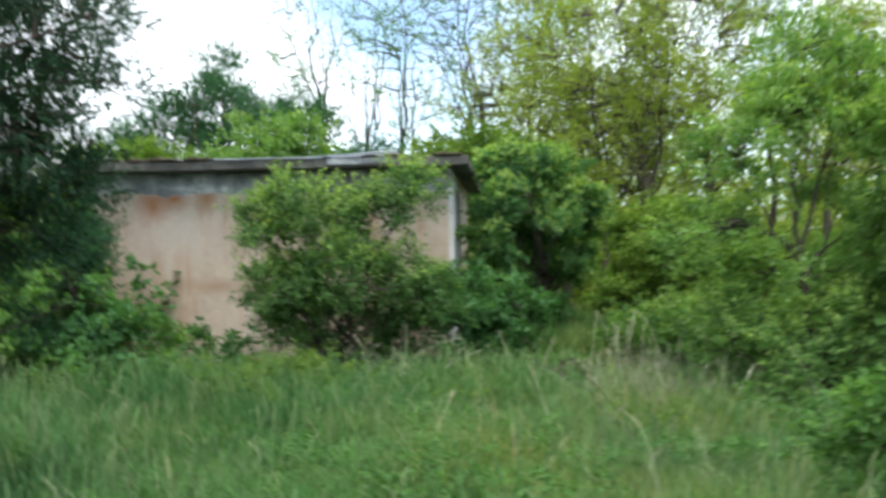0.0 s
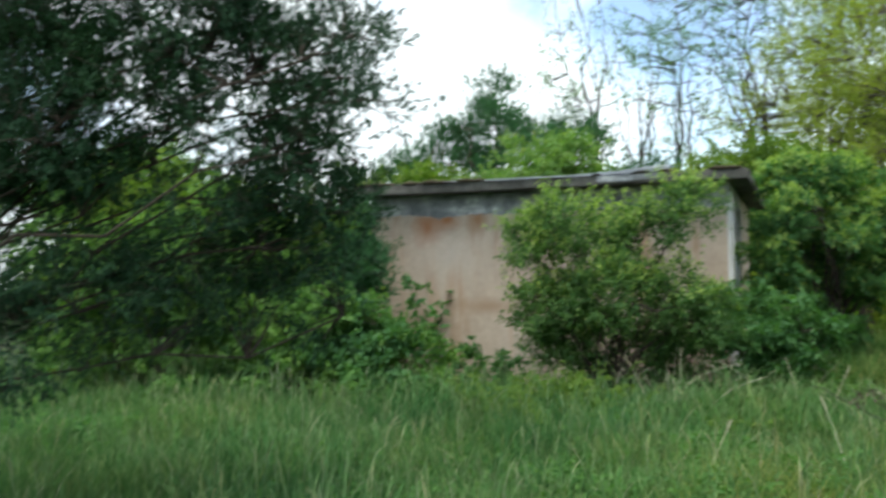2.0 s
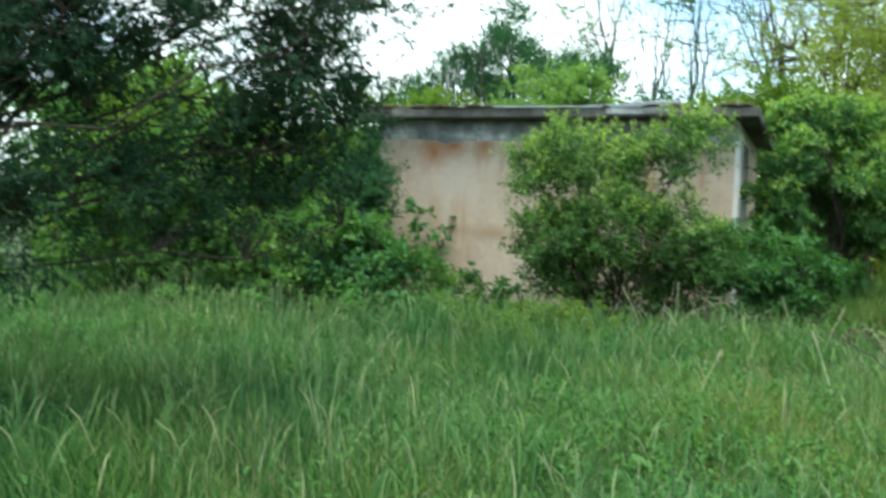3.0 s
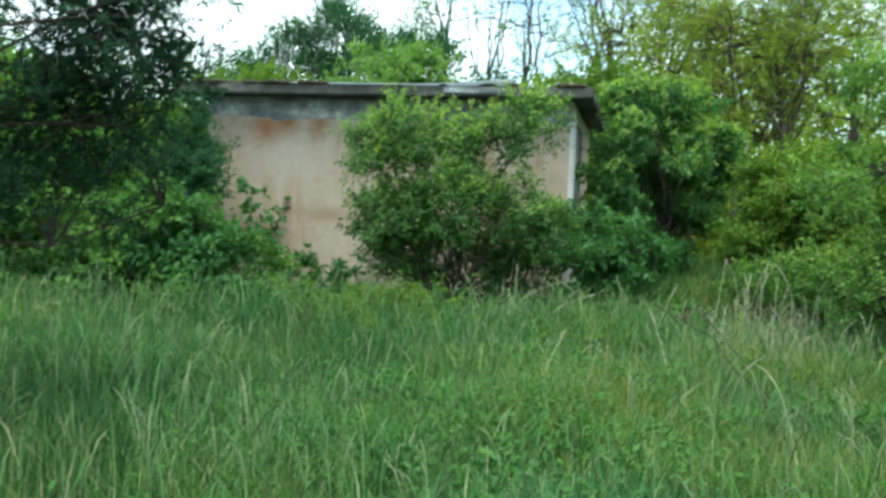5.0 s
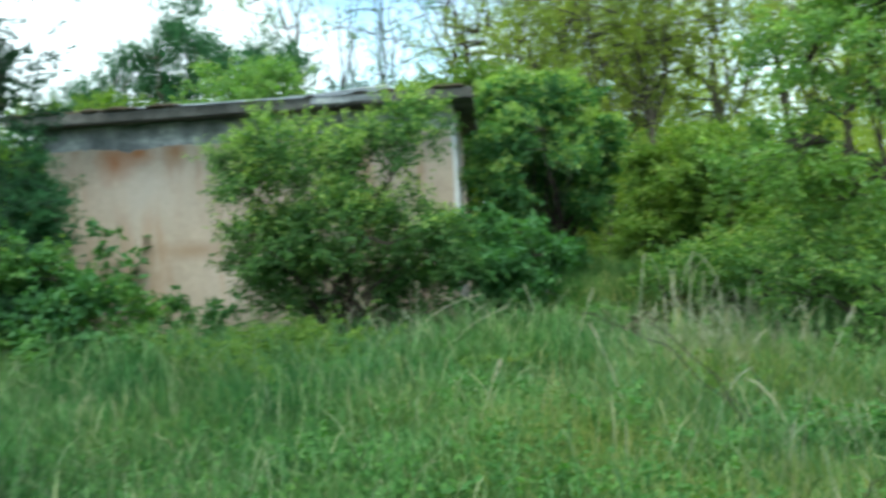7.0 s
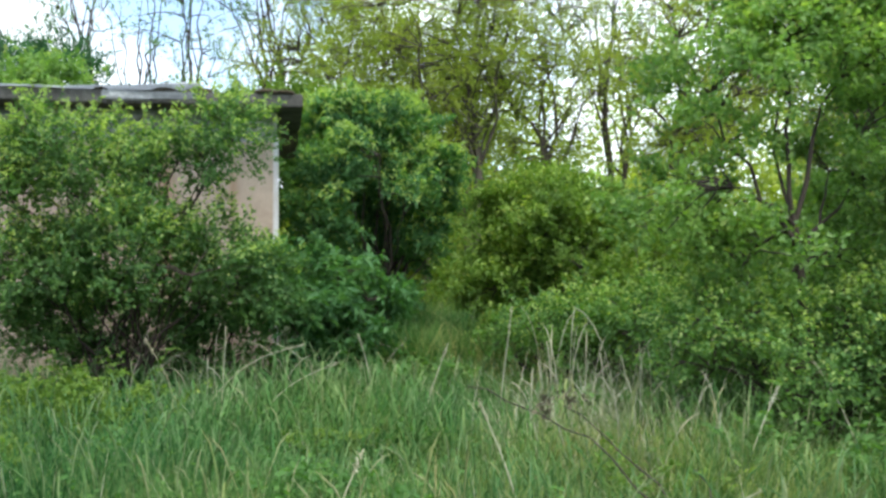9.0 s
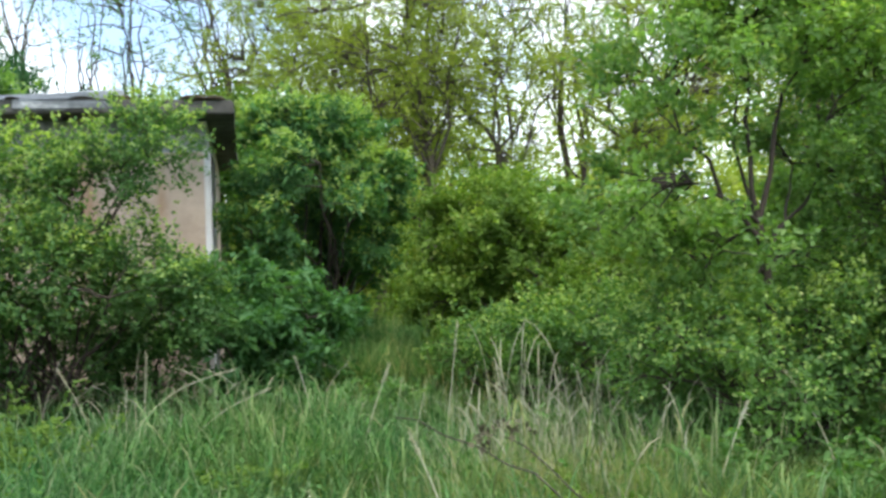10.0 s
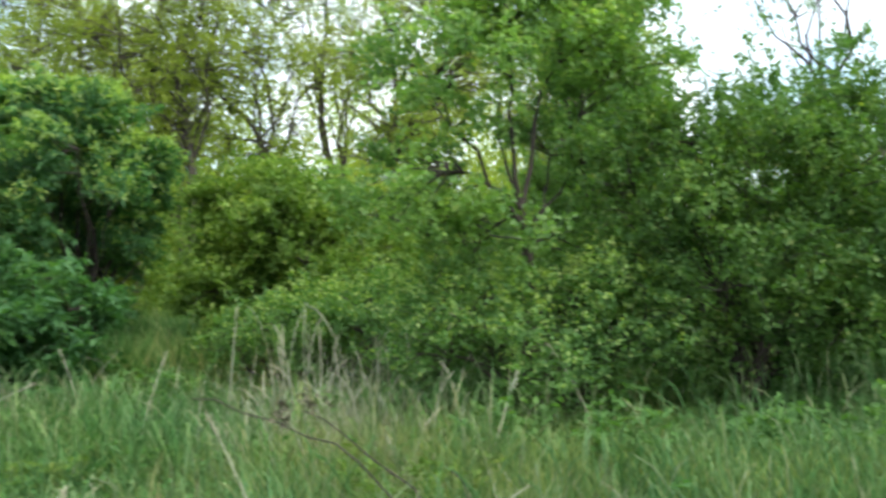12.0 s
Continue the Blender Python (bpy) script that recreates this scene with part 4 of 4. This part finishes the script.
meadow("meadow_grass", 75, 16000, 1.0, 2.7, -1.0, 6.5, M_GRASS, "bright grass lane between the elder and the hazel", 1.75, 0.009)
meadow("meadow_grass", 73, 14000, -16, 18, -4, 14, M_GRASS, "thin grass beyond the meadow", 1.0, 0.016)
meadow("meadow_grass", 76, 30000, -3.5, 3.5, -13.6, -11.2, M_GRASS, "meadow grass around the starting point", 0.9, 0.0045, 0.95)
meadow("meadow_grass", 82, 36000, -16, 16, -22, -13.6, M_GRASS, "meadow grass behind the starting point", 0.9, 0.014)
meadow("meadow_grass", 87, 12000, -16, -3.4, -13.6, -11.1, M_GRASS, "meadow grass beyond the juniper", 0.9, 0.012)
meadow("meadow_grass", 88, 12000, 3.4, 16, -13.6, -11.1, M_GRASS, "meadow grass beside the starting point", 0.9, 0.012)
meadow("meadow_grass", 77, 12000, -16, -7.5, -11.2, -4, M_GRASS, "meadow grass towards the poplars", 0.9, 0.02)
meadow("meadow_grass", 78, 12000, 6.5, 16, -11.2, -4, M_GRASS, "meadow grass towards the far scrub", 0.9, 0.02)
meadow("dry_grass", 74, 2600, -7, 6, -9.6, -0.5, M_STRAW, "scattered dry straw among the grass", 1.2, 0.004, 0.6, 5)
meadow("pale_grass", 79, 9000, 0.3, 4.3, -8.6, -4.0, M_PALE_GRASS, "pale yellowish grass mixed with straw near the apple tree", 1.0, 0.006, 0.7, 7)
meadow("pale_grass", 80, 2500, -3.5, 1.5, -9.0, -4.5, M_PALE_GRASS, "thin pale grass scattered through the meadow", 0.9, 0.005, 0.7, 5)
meadow("dry_grass", 81, 1500, -2.4, 0.8, -9.4, -6.4, M_STRAW, "thin withered beige grass in the middle of the meadow", 0.8, 0.004, 0.6, 4)



def bent_grass(name, seed, n, x0, x1, y0, y1, material, label, h0=0.34, wid=0.006):
    """Broad grass leaves that arch over and hang at the tip, in loose patches."""
    rng = np.random.default_rng(seed)
    xy = np.stack([rng.uniform(x0, x1, n), rng.uniform(y0, y1, n)], 1)
    keep = np.sin(xy[:, 0] * 1.7 + 1.3) + np.sin(xy[:, 1] * 1.3 + xy[:, 0] * 0.8) + rng.normal(size=n) * 0.6 > -0.1
    xy = xy[keep]
    n = len(xy)
    h = tuft_height(xy[:, 0], xy[:, 1]) / 0.36 * h0 * rng.uniform(0.6, 1.35, n)
    a = rng.uniform(0, 2 * np.pi, n)
    way = np.stack([np.cos(a), np.sin(a), 0 * a], 1)
    side = np.stack([-np.sin(a), np.cos(a), 0 * a], 1) * (wid * rng.uniform(0.6, 1.5, n))[:, None]
    reach = (h * rng.uniform(0.35, 0.9, n))[:, None]
    rows_ = []
    for t, z, w in ((0.0, 0.0, 0.4), (0.35, 0.68, 0.5), (0.7, 1.0, 0.45), (1.0, 0.86, 0.04)):
        c = np.concatenate([xy, (h * z - 0.03)[:, None]], 1) + way * reach * t ** 1.6
        rows_ += [c - side * w, c + side * w]
    V = np.stack(rows_, 1).reshape(-1, 3)
    k = np.arange(n)[:, None] * 8
    F = np.concatenate([k + np.array([[q, q + 1, q + 3]]) for q in (0, 2, 4)] + [k + np.array([[q, q + 3, q + 2]]) for q in (0, 2, 4)])
    return tagged(part_np(name, V, F, material), label, "grass", kind="stuff")


M_BENT = grass_mat("bent_grass_leaf", [(0.0, (0.04, 0.125, 0.032)), (0.5, (0.075, 0.2, 0.056)), (0.85, (0.2, 0.32, 0.14))], (0.8, 0.95, 0.95), (1.15, 1.0, 0.85), 0.3)
bent_grass("bent_grass", 83, 15000, -4.5, 4.5, -10.8, -4.6, M_BENT, "pale green grass leaves bent over in patches", 0.31, 0.0046)
bent_grass("bent_grass", 84, 2600, -3.0, 4.0, -4.8, -2.2, M_BENT, "taller bent grass leaves before the shrubs", 0.42, 0.006)

# ---- small plants ----
def weed(name, base, h, seed, leaf, label, stems=3, per=16, size=(0.06, 0.035), spread=0.18, stalk=None, group="weeds in the meadow"):
    """A weed: thin stems with leaves along them."""
    rng = np.random.default_rng(seed)
    thing = new(name)
    thing.location = base
    tagged(thing, label, "weed", group)
    P, D = [], []
    for s in range(stems):
        a = np.array([rng.normal() * 0.03, rng.normal() * 0.03, -0.05])
        e = np.array([rng.normal() * spread, rng.normal() * spread, h * rng.uniform(0.75, 1.05)])
        ln = bend(rng, a, e, 9, 0.05, 0.03)
        v, f_ = tubes([(ln, np.linspace(0.006, 0.002, 9))], 4)
        part_np("stem", v, f_, stalk or leaf, thing)
        u = rng.uniform(0.25, 1.0, per)
        pts = np.stack([np.interp(u * 8, np.arange(9), ln[:, k]) for k in range(3)], 1)
        ang = rng.uniform(0, 2 * np.pi, per)
        d = np.stack([np.cos(ang), np.sin(ang), rng.uniform(-0.2, 0.5, per)], 1)
        for m_ in range(3):
            P.append(pts + d * 0.03 * m_)
            D.append(d + rng.normal(size=d.shape) * 0.45)
    v, f_ = leaf_cards(rng, np.concatenate(P), np.concatenate(D), *size, up=1.0)
    part_np("foliage", v, f_, leaf, thing)
    return thing


weed("elder_sapling", (-4.3, -0.45, 0), 1.8, 81, M_ELDER, "thin dark elder sapling against the pink wall", 3, 20, (0.12, 0.075), 0.2, M_BARK_D)
weed("elder_sapling", (-4.05, -0.5, 0), 1.65, 82, M_ELDER, "dark-leaved elder sapling against the pink wall", 3, 18, (0.12, 0.075), 0.16, M_BARK_D)
for k, (x, y, h) in enumerate(((-3.75, -0.7, 0.95), (-3.55, -0.6, 0.85), (-3.2, -0.55, 0.7), (-3.05, -0.7, 0.6), (-2.85, -0.6, 0.75), (-3.9, -1.0, 0.7))):
    weed("elder_seedling", (x, y, 0), h, 84 + k, M_ELDER, "young elder at the foot of the pink wall", 4, 14, (0.095, 0.06), 0.16)
for k, (x, y, h) in enumerate(((-1.5, -3.3, 0.72), (-1.9, -3.4, 0.68), (-1.2, -3.0, 0.7), (-1.7, -3.8, 0.62), (-0.9, -3.2, 0.58), (-2.3, -3.5, 0.6), (-1.35, -3.6, 0.66), (-2.05, -3.9, 0.6), (-1.1, -3.5, 0.6), (0.35, -4.3, 0.4), (1.9, -5.7, 0.45), (-1.4, -4.4, 0.42))):
    weed("spurge", (x, y, 0), h, 101 + k, M_YELLOW, "bushy yellow-green spurge in the grass", 7, 14, (0.05, 0.022), 0.2)
for k, (x, y, h) in enumerate(((0.3, -7.6, 0.36), (-0.2, -7.9, 0.34), (0.9, -8.1, 0.36), (0.55, -6.9, 0.4), (-0.5, -7.1, 0.36), (1.3, -7.3, 0.36), (0.1, -8.5, 0.32), (-0.1, -6.2, 0.36), (0.2, -5.4, 0.36), (1.0, -6.6, 0.4), (0.6, -5.8, 0.36), (2.2, -7.0, 0.4))):
    weed("nettle", (x, y, 0), h, 121 + k, M_WEED, "fresh green broad-leaved weed in the grass", 9, 14, (0.055, 0.03), 0.22)
for k, (x, y, h) in enumerate(((2.9, -4.9, 0.5), (3.3, -5.5, 0.45), (4.0, -5.9, 0.45), (2.5, -3.6, 0.5), (3.6, -4.6, 0.6), (4.5, -6.4, 0.5), (-5.2, -3.4, 0.5), (-4.2, -3.2, 0.45), (-6.2, -3.8, 0.5), (1.2, -2.0, 0.5), (1.7, -1.4, 0.5))):
    weed("nettle", (x, y, 0), h, 141 + k, M_BRAMBLE, "leafy weed at the edge of the shrubs", 7, 14, (0.065, 0.035), 0.25)


def stalks(name, base, n, h, seed, radius, label, lean=0.25, head=True):
    """A tuft of last year's dry grass: bent pale stalks with thin seed heads, over a skirt of straw."""
    rng = np.random.default_rng(seed)
    thing = new(name)
    thing.location = base
    tagged(thing, label, "dry grass", "dry tufts in the meadow")
    for k in range(n):
        a = np.array([rng.normal() * radius, rng.normal() * radius, -0.05])
        d = rng.uniform(0, 2 * np.pi)
        hh = h * rng.uniform(0.6, 1.1)
        out = np.array([np.cos(d), np.sin(d), 0]) * lean * hh * rng.uniform(0.2, 1.3)
        t = np.linspace(0, 1, 9)[:, None]
        ln = a + np.array([0, 0, hh]) * (1.18 * t - 0.28 * t ** 3.5) + out * t ** 2.2
        v, f_ = tubes([(ln, np.r_[np.linspace(0.0028, 0.002, 6), (0.004, 0.0036, 0.0012) if head else (0.002, 0.0015, 0.001)])], 4)
        part_np("stalk", v, f_, M_STRAW, thing)
    m_ = n * 18
    P = np.concatenate([rng.normal(size=(m_, 2)) * radius * 1.5, np.full((m_, 1), -0.05)], 1)
    v, f_ = blades(rng, P, h * rng.uniform(0.3, 0.8, m_), 0.0032 * rng.uniform(0.6, 1.5, m_), 0.8 * np.ones(m_))
    tagged(part_np("straw", v, f_, M_STRAW, thing), kind="stuff")
    return thing


stalks("dry_tuft", (2.0, -4.0, 0), 16, 1.15, 161, 0.16, "tall pale dry grass tuft with bent seed stalks")
stalks("dry_tuft", (2.4, -3.9, 0), 14, 0.95, 162, 0.2, "pale dry grass tuft behind the tall one")
stalks("dry_tuft", (1.75, -4.6, 0), 10, 0.75, 163, 0.22, "loose dry grass tuft")
stalks("dry_tuft", (2.6, -4.5, 0), 10, 0.75, 164, 0.22, "loose dry grass tuft")
stalks("dry_tuft", (2.1, -5.1, 0), 10, 0.65, 165, 0.25, "loose dry grass tuft")
stalks("dry_tuft", (0.15, -2.2, 0), 6, 0.85, 166, 0.2, "dry seed stalks before the hawthorn", 0.6)
stalks("dry_tuft", (-0.5, -2.4, 0), 4, 0.95, 167, 0.15, "dry seed stalks before the hawthorn", 0.35)
stalks("dry_tuft", (2.0, -7.4, 0), 7, 0.7, 168, 0.28, "loose dry grass tuft")
stalks("dry_tuft", (-5.0, -3.6, 0), 6, 0.8, 169, 0.5, "dry stems before the brambles", 0.15)
stalks("dry_tuft", (-3.6, -2.9, 0), 5, 0.7, 170, 0.4, "dry stems before the brambles", 0.15)


def dead_branch(base, ends, seed, label, r=0.009):
    rng = np.random.default_rng(seed)
    thing = new("dead_branch")
    thing.location = base
    tagged(thing, label, "branch")
    for e in ends:
        ln = bend(rng, np.array([0, 0, -0.04]), np.array(e, float), 9, 0.05, 0.12)
        v, f_ = tubes([(ln, np.linspace(r, r * 0.3, 9))], 5)
        part_np("limb", v, f_, M_TWIG, thing)
        for k in (4, 6, 7):
            q = ln[k] + rng.normal(size=3) * 0.12
            v, f_ = tubes([(np.stack([ln[k], (ln[k] + q) / 2 + 0.01, q]), np.array([r * 0.4, r * 0.3, r * 0.15]))], 4)
            part_np("twig", v, f_, M_TWIG, thing)


dead_branch((0.75, -1.2, 0), [(0.5, 0.1, 0.6), (-0.3, 0, 0.55)], 182, "bleached dead branch beside the path", 0.006)
dead_branch((-1.2, -2.3, 0), [(0.2, 0, 0.8), (0.5, 0.1, 0.6)], 183, "thin dead stem before the hawthorn", 0.005)


def dry_stalk(foot, tip, rise, label="long pale dry grass stalk with a nodding seed head"):
    """One arching dry stalk with a feathery head."""
    thing = new("dry_stalk")
    thing.location = foot
    tagged(thing, label, "dry grass", "dry stalks in the meadow")
    e = np.array(tip, float) - np.array(foot, float)
    t = np.linspace(0, 1, 14)[:, None]
    ln = e * t
    ln[:, 2] += rise * np.sin(np.pi * t[:, 0] ** 0.75)
    v, f_ = tubes([(ln, np.linspace(0.0058, 0.003, 14))], 4)
    part_np("stem", v, f_, M_STRAW, thing)
    rng = np.random.default_rng(int(abs(foot[0] * 100 + foot[1] * 37)) + 7)
    u = rng.uniform(10.2, 13, 60)
    P = np.stack([np.interp(u, np.arange(14), ln[:, k]) for k in range(3)], 1)
    v, f_ = leaf_cards(rng, P, e[None] * 0.6 + rng.normal(size=(60, 3)) * 0.2, 0.028, 0.006)
    part_np("seed_head", v, f_, M_STRAW, thing)


dry_stalk((-0.62, -2.4, 0), (0.24, -2.3, 0.66), 0.2)
dry_stalk((-0.2, -2.85, 0), (0.48, -2.75, 0.55), 0.14)
dry_stalk((-0.72, -2.35, 0), (-1.02, -2.3, 0.72), 0.1)
dry_stalk((-0.42, -2.5, 0), (-0.38, -2.45, 0.82), 0.0)
dry_stalk((0.85, -2.2, 0), (0.7, -2.15, 0.72), 0.1)
dry_stalk((1.05, -3.2, 0), (1.3, -3.1, 0.72), 0.05)
dry_stalk((1.6, -3.4, 0), (1.75, -3.3, 1.0), 0.0)
dry_stalk((2.75, -4.2, 0), (3.0, -4.1, 0.95), 0.03)
dry_stalk((2.6, -5.2, 0), (2.95, -5.0, 0.62), 0.06)
dry_stalk((3.6, -4.9, 0), (3.35, -4.7, 0.75), 0.12)
dry_stalk((1.2, -5.9, 0), (1.0, -5.7, 0.7), 0.08)
dry_stalk((0.2, -6.2, 0), (0.4, -6.1, 0.55), 0.06)
for k, (x, y, r, h) in enumerate(((1.07, -7.5, 0.12, 0.3), (-0.05, -6.5, 0.22, 0.4), (-1.3, -7.8, 0.25, 0.42), (-1.9, -6.9, 0.3, 0.42), (0.9, -8.4, 0.2, 0.35), (-3.2, -5.6, 0.4, 0.45), (2.4, -6.4, 0.25, 0.45))):
    stalks("dry_tuft", (x, y, 0), 5, h, 201 + k, r, "low withered brownish grass patch", 0.4, False)

# arching dry bramble cane with a curled brown leaf tuft
cane = new("bramble_cane")
cane.location = (1.68, -6.5, 0)
tagged(cane, "arching dark bramble cane with a curled withered leaf tuft", "bramble")
rng_c = np.random.default_rng(191)
for e, rise in (((-0.75, 0.75, 0.78), 0.12), ((-0.35, 0.5, 0.72), 0.1), ((0.2, 0.3, 0.45), 0.1)):
    ln = bend(rng_c, np.array([0.25, -0.2, -0.04]), np.array(e), 12, 0.03, rise)
    v, f_ = tubes([(ln, np.linspace(0.0055, 0.003, 12))], 5)
    part_np("cane", v, f_, M_BARK_D, cane)
m, nt, b = mat("withered_leaf", 0.85)
nt.links.new(ramp(nt, noise_fac(nt, 20, 4), (0.3, (0.05, 0.046, 0.026)), (0.7, (0.12, 0.11, 0.06))), b.inputs["Base Color"])
u = rng_c.random(50)
P = np.stack([-0.35 + 0.09 * np.cos(u * 4.2), 0.5 + rng_c.normal(size=50) * 0.02, 0.72 + 0.045 * np.sin(u * 4.2)], 1) + rng_c.normal(size=(50, 3)) * 0.018
v, f_ = leaf_cards(rng_c, P, rng_c.normal(size=(50, 3)), 0.036, 0.022)
part_np("withered_leaves", v, f_, m, cane, "curled brown withered leaves")

# seed heads and clover that nobody could count
rng_s = np.random.default_rng(195)
n_s = 4200
xy = np.stack([rng_s.uniform(-7, 6, n_s), rng_s.uniform(-10.5, -1.8, n_s)], 1)
lines = []
for x, y in xy:
    h = float(tuft_height(x, y)) * rng_s.uniform(1.1, 1.75)
    o = rng_s.normal(size=2) * 0.09
    lines.append((np.array([[x, y, 0.0], [x + o[0] * 0.3, y + o[1] * 0.3, h * 0.6], [x + o[0] * 0.8, y + o[1] * 0.8, h * 0.9], [x + o[0] * 1.2, y + o[1] * 1.2, h]]), np.array([0.0014, 0.0011, 0.0046, 0.001])))
v, f_ = tubes(lines, 3)
M_SEED = grass_mat("seed_head", [(0.0, (0.08, 0.20, 0.06)), (0.6, (0.15, 0.26, 0.10)), (1.0, (0.33, 0.37, 0.21))], (0.9, 1, 1), (1.1, 1, 0.95))
tagged(part_np("seed_stalks", v, f_, M_SEED), "fine pale seed stalks standing over the meadow", "grass", kind="stuff")
n_w = 44000
xy = np.stack([rng_s.uniform(-7, 6, n_w), rng_s.uniform(-10.8, -2.0, n_w)], 1)
ok = np.sin(xy[:, 0] * 1.1 + 2) + np.sin(xy[:, 1] * 1.4 + xy[:, 0] * 0.6) + rng_s.normal(size=n_w) * 0.5 > 0.2
xy = xy[ok]
P = np.concatenate([xy, (tuft_height(xy[:, 0], xy[:, 1]) * rng_s.uniform(0.35, 0.9, len(xy)))[:, None]], 1)
v, f_ = leaf_cards(rng_s, P, rng_s.normal(size=P.shape) * np.array([1, 1, 0.4]), 0.05, 0.024, up=1.2)
tagged(part_np("meadow_herbs", v, f_, M_WEED), "small green herb leaves among the grass", "herbs", kind="stuff")
